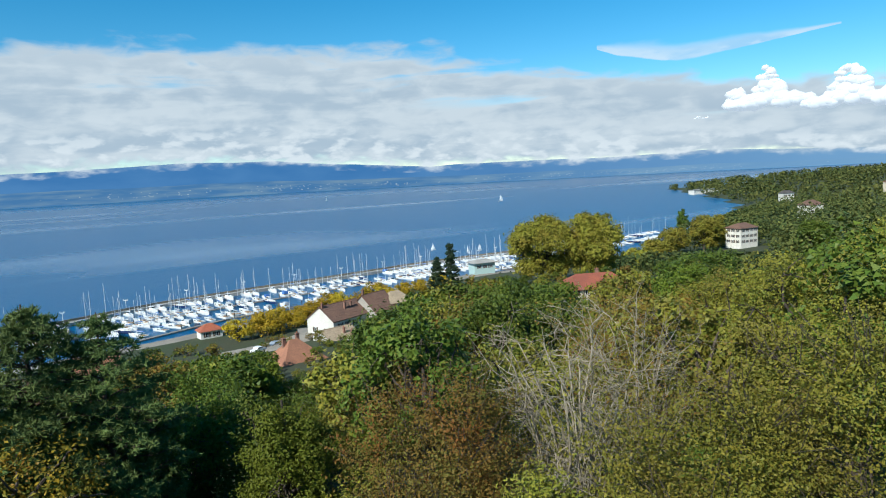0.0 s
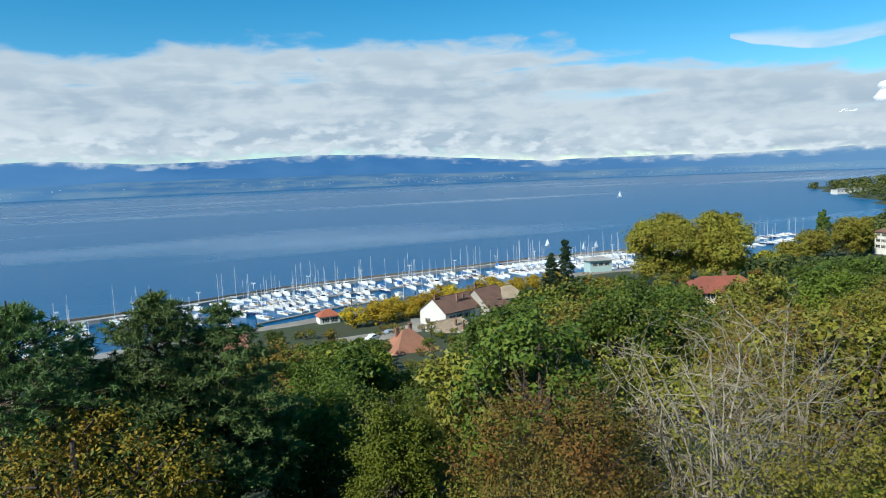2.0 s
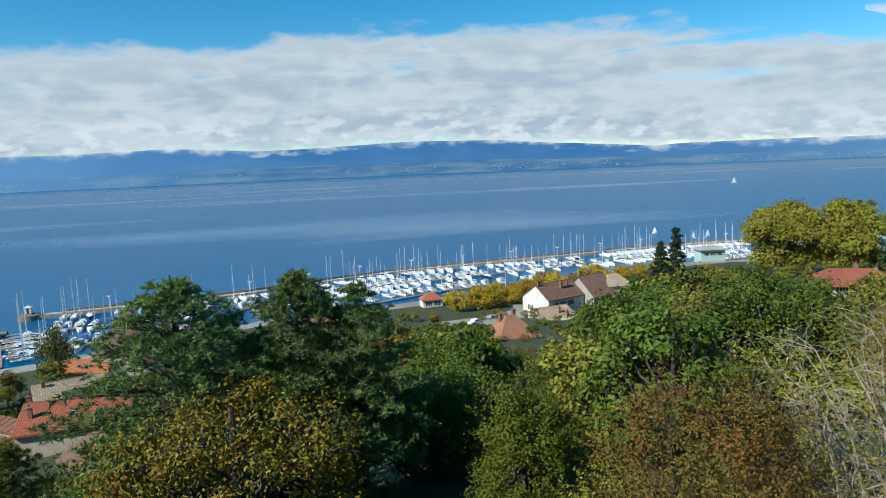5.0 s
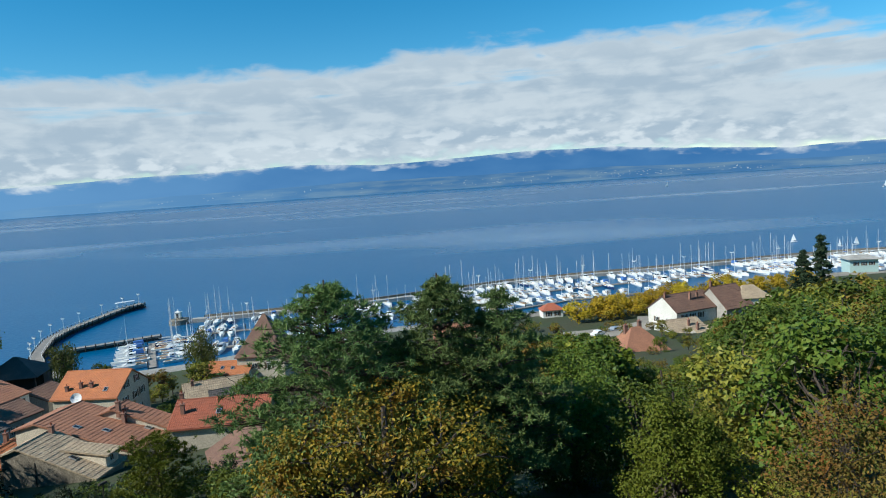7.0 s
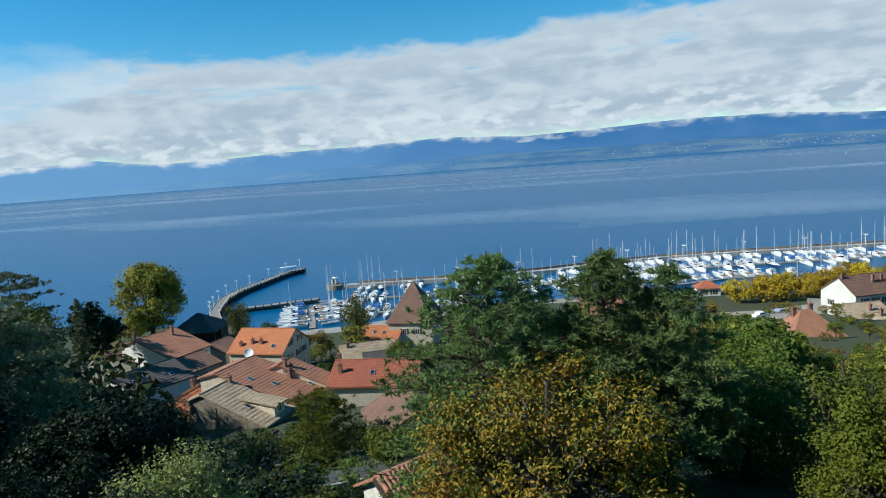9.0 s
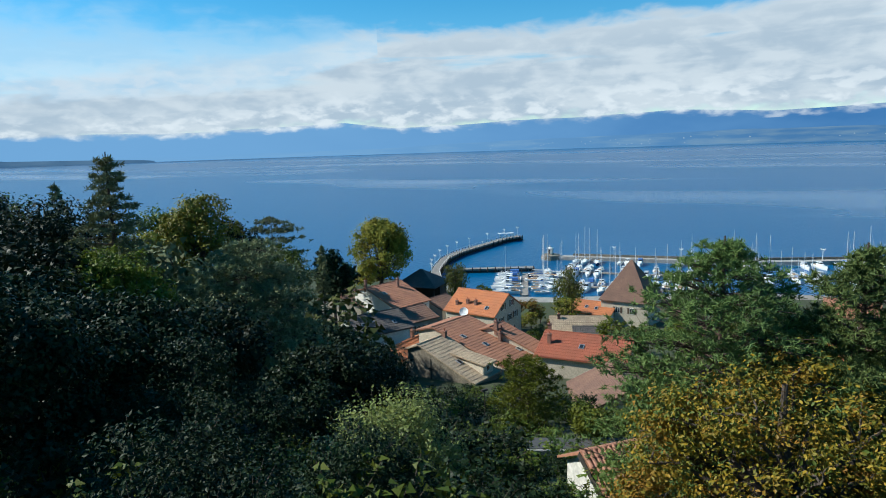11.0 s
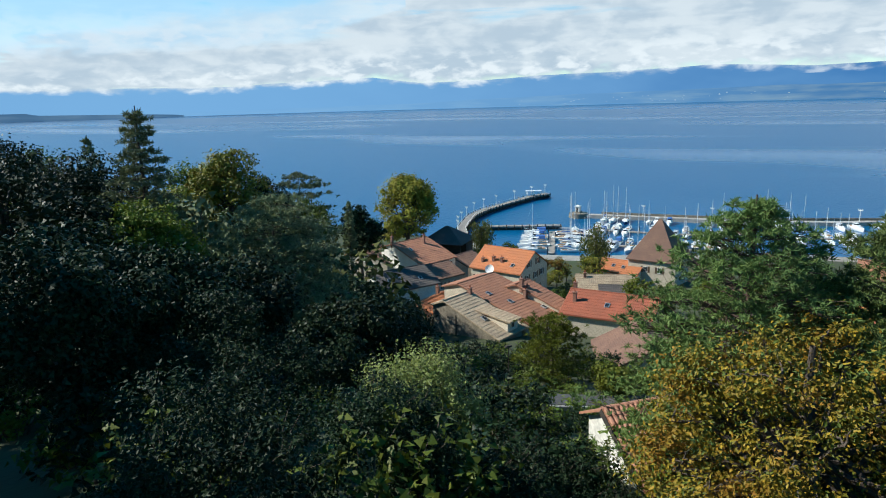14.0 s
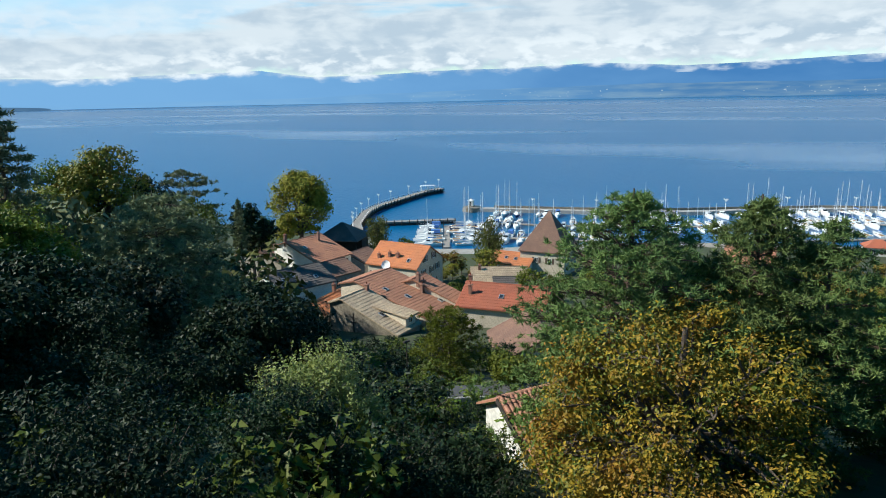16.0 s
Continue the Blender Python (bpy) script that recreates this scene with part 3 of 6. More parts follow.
def conifer(name, label, x, y, top, width, height, leaf, seed, branches=46, tufts=16, needles=26, needle=0.22, shape="dome", droop=0.0, bark=None, lean=0.0, base=None, flat=0.45, start=0.25, slim=0.14, tuft=0.2, group="", trunk_r=None):
    """A needle tree: trunk, branches in whorls, tufts of needles along their outer parts."""
    rng = np.random.default_rng(seed)
    z0 = ground(x, y) if base is None else base
    thing = empty(name, label, "tree", group, m=pose(x, y, z0))
    h = top - z0
    r = trunk_r or height * 0.022
    bend = lambda q: np.stack([lean * np.clip(q - 0.55, 0, 1) ** 2 * h * 2.0, 0 * q, q * h], -1)
    q = np.linspace(0, 1, 9)
    line = bend(q)
    line[0, 2] = -0.6
    pieces = [tube(line, np.linspace(r * 1.2, r * 0.12, 9), 8)]
    low = 1 - height / h if h > height else 0.0
    pos, aim = [], []
    for i in range(branches):
        f = (i + rng.uniform(0, 1)) / branches
        zf = low + (1 - low) * f
        if shape == "dome":
            reach = math.sqrt(max(0.02, 1 - max(0, (f - 0.30) / 0.72) ** 2)) * (0.65 + 0.35 * min(1, f / 0.3))
        elif shape == "pine":
            reach = (1 - f ** 2.4) * (0.78 + 0.22 * min(1, f / 0.25)) + 0.04
        elif shape == "cone":
            reach = (1 - f) ** 0.85 + 0.05
        else:
            reach = (1 - f ** 1.6) * 0.9 + 0.12
        reach *= width / 2 * rng.uniform(0.6, 1.1)
        a = i * 2.4 + rng.normal() * 0.3
        s = bend(np.array([zf * 0.97]))[0]
        up = (0.25 if shape == "dome" else 0.16 if shape == "pine" else 0.02) - droop
        e = s + np.array([math.cos(a) * reach, math.sin(a) * reach, reach * (up + rng.normal() * 0.12)])
        pieces.append(limb(rng, s, e, r * 0.30 * (1 - 0.6 * f), r * 0.05, 0.06 if droop >= 0 else -0.04, 4, 5))
        for k in range(max(2, int(tufts * (0.35 + reach / (width / 2))))):
            t = rng.uniform(0.35, 1.03)
            w = 0.30 * reach * (1.15 - t) + 0.12 * width / 6
            c = s + (e - s) * t + np.array([rng.normal() * w, rng.normal() * w, abs(rng.normal()) * w * flat - droop * rng.uniform(0, 0.5) * reach * 0.5])
            c[2] += math.sin(t * math.pi) * np.linalg.norm(e - s) * 0.06
            if shape in ("dome", "pine") and rng.uniform() < 0.5:
                pieces.append(tube(np.stack([s + (e - s) * max(0.2, t - 0.2), c]), (r * 0.07, r * 0.03), 3))
            d = unit(rng.normal(size=(needles, 3)) + np.array([math.cos(a) * 0.5, math.sin(a) * 0.5, 0.35 - droop]))
            pos.append(c + d * tuft * rng.uniform(0.3, 1.0, (needles, 1)) * [1, 1, 0.7])
            aim.append(d)
    part("trunk", join_np(pieces), bark or BARK, thing)
    pos, aim = np.concatenate(pos), np.concatenate(aim)
    part("crown", leaves(rng, pos, needle, aim, 0.35, slim, True), leaf, thing)
    return thing


def twig_shrub(name, label, x, y, top, width, seed, stems=26, leaf=None, size=0.09, count=3000):
    """A half-bare thicket: arching pale stems that fork into twigs, a few leaves."""
    rng = np.random.default_rng(seed)
    z0 = ground(x, y)
    thing = empty(name, label, "shrub", m=pose(x, y, z0))
    h = top - z0
    pieces, tips = [], []
    for i in range(stems):
        a = rng.uniform(0, 2 * math.pi)
        reach = width / 2 * rng.uniform(0.3, 1.0)
        e = np.array([math.cos(a) * reach, math.sin(a) * reach, h * rng.uniform(0.3, 1.0)])
        s = np.array([rng.normal() * 0.5, rng.normal() * 0.5, -0.4])
        t = np.linspace(0, 1, 8)[:, None]
        p = s + (e - s) * t
        p[:, 2] += np.sin(t[:, 0] * math.pi) * h * 0.22
        p[1:] += rng.normal(size=(7, 3)) * 0.07
        pieces.append(tube(p, np.linspace(0.045, 0.012, 8), 4))
        for k in range(9):
            b = p[rng.integers(3, 8)]
            d = unit(rng.normal(size=3) + np.array([math.cos(a) * 0.4, math.sin(a) * 0.4, 0.3]))
            ln = rng.uniform(0.5, 1.5)
            c = b + d * ln
            m = (b + c) / 2 + rng.normal(size=3) * 0.08
            pieces.append(tube(np.stack([b, m, c]), (0.014, 0.010, 0.004), 3))
            tips.append(c)
            for j in range(3):
                g = m + unit(rng.normal(size=3) + d * 0.7) * rng.uniform(0.25, 0.7)
                pieces.append(tube(np.stack([m, (m + g) / 2 + rng.normal(size=3) * 0.03, g]), (0.008, 0.006, 0.003), 3))
                tips.append(g)
    tagged(part("stem", join_np(pieces), TWIG, thing), kind="stuff")
    tips = np.array(tips)
    pos = tips[rng.integers(0, len(tips), count)] + rng.normal(size=(count, 3)) * 0.22
    part("foliage", leaves(rng, pos, size, None, 1.0, 0.6), leaf or L_BROWN, thing)
    return thing


def clump_shrub(name, label, x, y, top, width, leaf, size, count, seed, group="", spikes=0.0, lobes=9, per=18):
    """A dense bush from the ground up, with sprays sticking out of it."""
    rng = np.random.default_rng(seed)
    z0 = ground(x, y)
    h = max(0.8, top - z0)
    thing = empty(name, label, "shrub", group, m=pose(x, y, z0))
    ls = make_lobes(rng, width, h, lobes, spread=0.70)
    pieces = []
    for l in ls:
        pieces.append(limb(rng, (rng.normal() * 0.2, rng.normal() * 0.2, -0.4), l[:3], 0.05, 0.012, 0.05, 4, 5))
    pos, out = crown_points(rng, ls, count, min(0.3, width * 0.045), per, 0.09)
    if spikes:
        k = int(len(pos) * 0.35)
        n = k // 14
        l = np.array(ls)[rng.integers(0, len(ls), n)]
        d = unit(rng.normal(size=(n, 3)) * [0.7, 0.7, 0.3] + [0, 0, 1.0])
        s = l[:, :3] + d * l[:, 3:6] * 0.85
        t = rng.uniform(0, 1, (n, 14, 1)) * spikes
        sp = (s[:, None] + d[:, None] * t + rng.normal(size=(n, 14, 3)) * 0.06).reshape(-1, 3)
        pos = np.concatenate([pos, sp])
        out = np.concatenate([out, np.repeat(d, 14, axis=0)])
        for q in range(min(n, 160 if count > 4000 else 30)):
            pieces.append(tube(np.stack([s[q], s[q] + d[q] * spikes]), (0.012, 0.004), 3))
    tagged(part("stem", join_np(pieces), BARK, thing), kind="stuff")
    part("foliage", leaves(rng, pos, size, out * 0.8 + [0, 0, 0.4], 0.6, 0.6), leaf, thing)
    return thing


def put(ob, x, y, scale, turn, tall=1.0, base=None):
    """A copy of a tree elsewhere, its own size and turn."""
    z = ground(x, y) if base is None else base
    return copy_thing(ob, pose(x, y, z, 0, 0, turn) @ Matrix.Diagonal((scale, scale, scale * tall, 1)))


# the two large pines before the town
conifer("pine_tree", "large spreading green pine on the hillside", -18.4, 19.8, 46.5, 10.4, 11.6, L_PINE, 11, 96, 40, 21, 0.23, "pine", bark=PINEBARK)
conifer("pine_tree", "tall green pine with open layered boughs", -15.3, 23.0, 46.3, 8.6, 10.8, L_PINE, 12, 88, 42, 21, 0.23, "pine", bark=PINEBARK)
conifer("pine_tree", "slender green pine with a bare lower trunk", -13.2, 24.0, 45.7, 6.0, 8.0, L_PINE, 13, 48, 28, 21, 0.23, "pine", bark=PINEBARK)
conifer("pine_tree", "green pine rising behind larger pines", -21.5, 26.5, 43.6, 6.0, 9.0, L_PINE, 14, 50, 22, 21, 0.23, "pine", bark=PINEBARK)
broadleaf("yellowing_tree", "round tree with yellowing autumn leaves", -14.5, 17.6, 43.7, 9.4, 9.0, L_YELLOW, 0.15, 46000, 21, 64, per=50, clump=0.28, lsize=(0.12, 0.26), spread=0.80, shell=0.16)
broadleaf("ash_tree", "upright feathery bright green tree", -6.6, 24.2, 42.7, 4.8, 8.2, L_BRIGHT, 0.13, 36000, 22, 34, narrow=0.45, per=60, clump=0.22, lsize=(0.14, 0.30))
broadleaf("green_tree", "dark green leafy tree below the pines", -12.6, 31.0, 41.6, 6.6, 8.4, L_GREEN, 0.17, 24000, 23, 28, per=56, clump=0.3)
broadleaf("green_tree", "leafy green tree in the hillside grove", -3.6, 45.0, 41.6, 8.6, 9.5, L_GREEN, 0.20, 24000, 24, 30, per=60, clump=0.36)
broadleaf("green_tree", "tall leafy green tree in the grove", 3.0, 50.0, 42.0, 9.2, 11, L_GREEN, 0.20, 26000, 25, 30, per=60, clump=0.36)
broadleaf("green_tree", "bright leafy tree in the hillside grove", -3.4, 38.0, 41.4, 5.0, 8.5, L_BRIGHT, 0.17, 22000, 26, 26, narrow=0.3, per=60, clump=0.26)
broadleaf("green_tree", "leafy green tree behind the grove", -13.0, 55.0, 31.0, 7.0, 5.5, L_GREEN, 0.24, 12000, 27, 18)
clump_shrub("browning_bush", "bush with brown and orange autumn leaves", -0.6, 17.0, 44.7, 5.2, L_BROWN, 0.09, 24000, 31, spikes=1.0, lobes=26, per=64)
twig_shrub("bare_thicket", "half-bare thicket of pale arching twigs", 3.2, 17.6, 45.9, 5.2, 32, 44, L_OLIVE, 0.11, 3600)
twig_shrub("bare_thicket", "dry tangle of twigs with brown leaves", 7.0, 24.5, 45.2, 6.4, 33, 40, L_BROWN, 0.13, 6000)
clump_shrub("olive_bush", "wide bush with yellow-green leaves", 5.4, 13.4, 46.0, 5.0, L_OLIVE, 0.085, 26000, 34, spikes=1.0, lobes=28, per=64)
clump_shrub("olive_bush", "yellow-green bush on the bank", 8.2, 12.6, 46.6, 5.0, L_OLIVE, 0.085, 26000, 35, spikes=1.0, lobes=28, per=64)
clump_shrub("olive_bush", "low yellow-green bush on the bank", 2.2, 12.8, 43.6, 3.6, L_OLIVE, 0.10, 15000, 36, spikes=0.5, per=50)
broadleaf("olive_tree", "dense small tree with olive autumn leaves", 15.0, 26.2, 47.0, 8.0, 8.5, L_OLIVE, 0.135, 32000, 37, 34, per=60, clump=0.28)
broadleaf("olive_tree", "small tree with olive leaves on the slope", 19.5, 27.0, 48.0, 7.0, 9.0, L_OLIVE, 0.135, 28000, 38, 32, per=60, clump=0.28)
broadleaf("browning_tree", "browning tree over the thicket", 11.5, 37.5, 43.2, 8.6, 7.5, L_BROWN, 0.16, 22000, 39, 28, per=60, clump=0.3)
broadleaf("browning_tree", "brownish green tree on the slope", 18.0, 40.0, 43.8, 9.0, 8.0, L_OLIVE, 0.16, 22000, 40, 28, per=60, clump=0.3)
broadleaf("green_tree", "bright young tree rising over the thickets", 24.5, 66.0, 40.2, 6.0, 8.0, L_BRIGHT, 0.22, 13000, 41, 20)
broadleaf("green_tree", "mid-green tree on the slope", 9.0, 58.0, 39.6, 8.5, 9.0, L_GREEN, 0.22, 18000, 42, 24, per=60)
# unseen tall trees, added beside the terrace to throw shade over the park
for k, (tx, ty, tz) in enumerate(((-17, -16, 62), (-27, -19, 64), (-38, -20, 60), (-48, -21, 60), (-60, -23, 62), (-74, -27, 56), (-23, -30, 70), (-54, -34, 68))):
    broadleaf("tall_evergreen", "unseen tall evergreen added to shade the park", tx, ty, tz, 13, 17, L_DARK, 1.0, 2600, 300 + k, 14, group="tall trees beside the terrace")
# the dark park
conifer("cedar_tree", "tall dark cedar with a leaning top", -78.0, 3.0, 50.3, 15.0, 22, L_CEDAR, 51, 90, 22, 15, 0.46, "cone", 0.16, lean=0.14, flat=0.22, tuft=0.5, slim=0.22)
conifer("weeping_cedar", "wide grey-green cedar with drooping boughs", -71.5, 14.5, 41.4, 16.0, 13.0, L_CEDAR, 52, 90, 26, 15, 0.42, "dome", 0.38, flat=0.25, tuft=0.5, slim=0.22)
broadleaf("park_tree", "dark green broad tree in the park", -114.8, 11.8, 41.3, 13, 15, L_GREEN, 0.39, 8740, 151, 24, per=20, group="broad park trees")
broadleaf("park_tree", "deep green broad tree above the harbour", -117.2, 22.6, 38.4, 11, 13, L_DARK, 0.39, 7980, 152, 24, per=20, group="broad park trees")
broadleaf("park_tree", "green park tree near the lane", -124.0, 31.5, 33.6, 12, 13, L_GREEN, 0.39, 7980, 153, 24, per=20, group="broad park trees")
broadleaf("park_tree", "green tree above the lane and parked cars", -150.0, 52.5, 23.6, 9, 10, L_GREEN, 0.42, 5700, 154, 20, per=20, group="broad park trees")
broadleaf("park_tree", "olive-green tree behind the tall cedar", -103.2, 6.9, 40.6, 11, 13, L_OLIVE, 0.35, 7980, 155, 24, per=20, group="broad park trees")
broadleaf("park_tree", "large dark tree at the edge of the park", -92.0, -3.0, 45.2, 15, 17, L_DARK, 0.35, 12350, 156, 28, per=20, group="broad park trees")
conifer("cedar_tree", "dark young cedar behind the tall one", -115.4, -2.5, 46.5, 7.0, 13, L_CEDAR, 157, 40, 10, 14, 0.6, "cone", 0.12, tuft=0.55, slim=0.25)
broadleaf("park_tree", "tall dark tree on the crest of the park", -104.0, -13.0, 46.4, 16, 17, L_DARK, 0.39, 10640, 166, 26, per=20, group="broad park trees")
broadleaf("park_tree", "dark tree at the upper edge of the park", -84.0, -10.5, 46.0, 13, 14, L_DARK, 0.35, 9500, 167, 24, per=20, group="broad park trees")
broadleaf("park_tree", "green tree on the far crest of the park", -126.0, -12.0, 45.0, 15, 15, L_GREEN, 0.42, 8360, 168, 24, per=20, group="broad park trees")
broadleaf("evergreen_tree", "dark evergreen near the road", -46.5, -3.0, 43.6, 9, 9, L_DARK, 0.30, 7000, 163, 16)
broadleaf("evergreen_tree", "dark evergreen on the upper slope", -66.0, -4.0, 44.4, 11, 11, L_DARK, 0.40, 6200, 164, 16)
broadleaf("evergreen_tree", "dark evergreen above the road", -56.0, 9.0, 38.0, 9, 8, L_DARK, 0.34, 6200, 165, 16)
clump_shrub("laurel_bush", "dark bush beside the garden hut", -28.0, 16.6, 35.6, 3.6, L_GREEN, 0.16, 5000, 158, spikes=0.5)
clump_shrub("laurel_bush", "shaded bush above the garden hut", -23.0, 12.2, 37.0, 4.6, L_DARK, 0.14, 8000, 159, spikes=0.6, lobes=16, per=44)
clump_shrub("green_bush", "green thicket in front of the hut", -22.0, 14.6, 36.2, 3.6, L_GREEN, 0.14, 7000, 160, spikes=0.7)
clump_shrub("laurel_bush", "dark bush below the terrace", -18.6, 9.0, 39.4, 4.4, L_DARK, 0.13, 9000, 161, spikes=0.5, lobes=16, per=44)
clump_shrub("laurel_bush", "deep green bush below the terrace", -19.0, 12.6, 37.6, 4.2, L_DARK, 0.13, 8000, 162, spikes=0.5, lobes=16, per=44)
conifer("cedar_tree", "flat-topped dark cedar in the park", -134.0, 33.5, 37.0, 14.0, 15.0, L_CEDAR, 53, 44, 14, 14, 0.6, "dome", 0.10, flat=0.25, tuft=0.6, slim=0.25)
broadleaf("lime_tree", "yellow-green broad tree in the park", -112.0, 16.5, 43.4, 12.5, 14, L_OLIVE, 0.38, 14000, 54, 26)
broadleaf("green_tree", "green tree with sunlit leaves in the park", -63.2, 2.4, 42.8, 8.0, 11, L_BRIGHT, 0.24, 17000, 55, 28, per=50, clump=0.34)
broadleaf("plane_tree", "round yellow-green plane tree by the lake", -193.0, 82.5, 28.2, 20.5, 24, L_PLANE, 0.6, 24000, 56, 40, spread=0.72, per=30, clump=0.8, lsize=(0.16, 0.30))
conifer("cypress_tree", "slim dark cypress in the park", -137.0, 44.6, 30.0, 3.6, 13, L_CEDAR, 57, 50, 8, 14, 0.5, "cone", -0.5, tuft=0.5, slim=0.3)
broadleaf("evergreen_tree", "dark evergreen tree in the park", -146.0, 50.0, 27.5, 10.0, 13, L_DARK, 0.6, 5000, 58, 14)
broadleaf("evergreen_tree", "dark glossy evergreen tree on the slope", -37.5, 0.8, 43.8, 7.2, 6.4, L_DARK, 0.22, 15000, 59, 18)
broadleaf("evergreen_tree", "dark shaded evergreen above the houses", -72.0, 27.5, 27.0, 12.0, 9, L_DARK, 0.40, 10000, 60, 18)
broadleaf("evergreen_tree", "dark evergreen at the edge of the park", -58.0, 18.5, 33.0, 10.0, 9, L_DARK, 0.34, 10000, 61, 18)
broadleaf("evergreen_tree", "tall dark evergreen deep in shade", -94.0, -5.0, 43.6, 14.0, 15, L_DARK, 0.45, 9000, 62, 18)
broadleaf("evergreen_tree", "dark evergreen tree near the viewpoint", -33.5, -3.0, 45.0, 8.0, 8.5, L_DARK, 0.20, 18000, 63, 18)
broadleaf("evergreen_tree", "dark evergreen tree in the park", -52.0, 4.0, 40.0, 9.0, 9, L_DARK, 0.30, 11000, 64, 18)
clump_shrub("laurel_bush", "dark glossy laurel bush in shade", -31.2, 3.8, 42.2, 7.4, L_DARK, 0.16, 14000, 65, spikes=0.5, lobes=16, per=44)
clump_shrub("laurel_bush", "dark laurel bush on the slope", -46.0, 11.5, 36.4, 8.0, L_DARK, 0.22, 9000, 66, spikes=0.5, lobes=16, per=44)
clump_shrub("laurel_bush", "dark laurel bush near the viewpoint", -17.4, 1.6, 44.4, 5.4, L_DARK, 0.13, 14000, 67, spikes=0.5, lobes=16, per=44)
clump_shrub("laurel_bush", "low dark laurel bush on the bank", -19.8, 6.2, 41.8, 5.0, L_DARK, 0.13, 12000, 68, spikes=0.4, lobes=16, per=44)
clump_shrub("pale_bush", "light green bush with upright sprays", -28.2, 11.2, 38.9, 5.4, L_PALE, 0.15, 12000, 69, spikes=1.1, lobes=12)
conifer("stone_pine", "small round bright green pine", -53.4, 37.0, 28.8, 7.8, 7.6, L_BRIGHT, 70, 54, 16, 20, 0.30, flat=0.5, tuft=0.34, slim=0.2)
conifer("cypress_tree", "thin dark cypress below the road", -52.9, 33.9, 24.6, 1.5, 6, L_CEDAR, 71, 40, 5, 14, 0.3, "cone", -0.6, tuft=0.25, slim=0.3)
clump_shrub("green_bush", "bright green bush beside the pine", -41.8, 35.3, 28.7, 5.0, L_BRIGHT, 0.24, 8000, 72)
broadleaf("willow_tree", "weeping willow by the harbour", -173.0, 98.0, 15.5, 8.0, 9, L_WILLOW, 0.6, 4200, 73, 12, weep=7, slim=0.3)
broadleaf("willow_tree", "drooping willow beside the quay", -140.6, 115.6, 16.6, 9.0, 11, L_WILLOW, 0.6, 4200, 74, 12, weep=6, slim=0.3, narrow=0.5)
# the lakeside
conifer("spruce_tree", "dark spruce by the villa", 0.9, 205.0, 29.8, 9.5, 20, L_SPRUCE, 81, 62, 14, 14, 0.7, "cone", 0.18, tuft=0.6, slim=0.3)
conifer("spruce_tree", "smaller dark spruce by the villa", -3.4, 205.0, 25.6, 8.5, 16, L_SPRUCE, 82, 54, 14, 14, 0.7, "cone", 0.15, tuft=0.6, slim=0.3)
broadleaf("plane_tree", "huge old plane tree with yellow-green crown", 38.0, 261.0, 33.4, 28, 27, L_PLANE, 0.7, 36000, 83, 44, trunk_r=0.7, per=30, clump=1.0, lsize=(0.16, 0.30), spread=0.74)
broadleaf("plane_tree", "huge plane tree turning yellow", 57.5, 257.0, 33.6, 24, 27, L_PLANE, 0.7, 30000, 84, 40, trunk_r=0.7, per=30, clump=0.9, lsize=(0.16, 0.30), spread=0.74)
gold = broadleaf("golden_tree", "pollarded tree with golden leaves on the promenade", -57.9, 203.0, 11.0, 10.5, 8.0, L_GOLD, 0.5, 3000, 85, 14, group="golden trees on the promenade", per=12)
for i, (gx_, gy_) in enumerate(((-51.6, 213), (-47, 224), (-40, 236), (-33, 245), (-26, 255), (-18, 262), (-66, 199), (-57, 214), (-52, 226), (-44, 240), (-12, 270), (-38, 228), (-4, 276), (-62, 210), (-30, 262), (-22, 246))):
    put(gold, gx_, gy_, 0.8 + 0.3 * ((i * 7) % 5) / 5, i * 67, 0.9 + 0.25 * ((i * 3) % 4) / 4)



# ---- houses ----
WIN_FRAME = join_np([box(-0.55, -0.05, -0.75, -0.47, 0.06, 0.75), box(0.47, -0.05, -0.75, 0.55, 0.06, 0.75), box(-0.47, -0.05, 0.67, 0.47, 0.06, 0.75), box(-0.47, -0.05, -0.75, 0.47, 0.10, -0.66), box(-0.03, -0.05, -0.66, 0.03, 0.05, 0.67)])
WIN_PANE = box(-0.47, -0.05, -0.66, 0.47, 0.02, 0.67)
WIN_SHUT = box(-0.27, -0.01, -0.75, 0.27, 0.05, 0.75)
keep = {}


def shared(key, name, piece, material, parent, m):
    """A part on a mesh that is built once."""
    if key not in keep:
        keep[key] = part(name, piece, material, parent)
        keep[key].matrix_basis = m
        return keep[key]
    return share(name, keep[key], parent, m)


def window(parent, m, shut=True, scale=1.0):
    """A window with its pane and two open shutters; m faces +y."""
    w = shared("win", "window", WIN_FRAME, PALEFRAME, parent, m @ Matrix.Scale(scale, 4))
    shared("pane", "pane", WIN_PANE, GLASS, w, Matrix())
    if shut:
        shared("shut", "shutter", WIN_SHUT, SHUTTER, w, pose(-0.84, 0, 0))
        shared("shut", "shutter", WIN_SHUT, SHUTTER, w, pose(0.84, 0, 0))
    return w


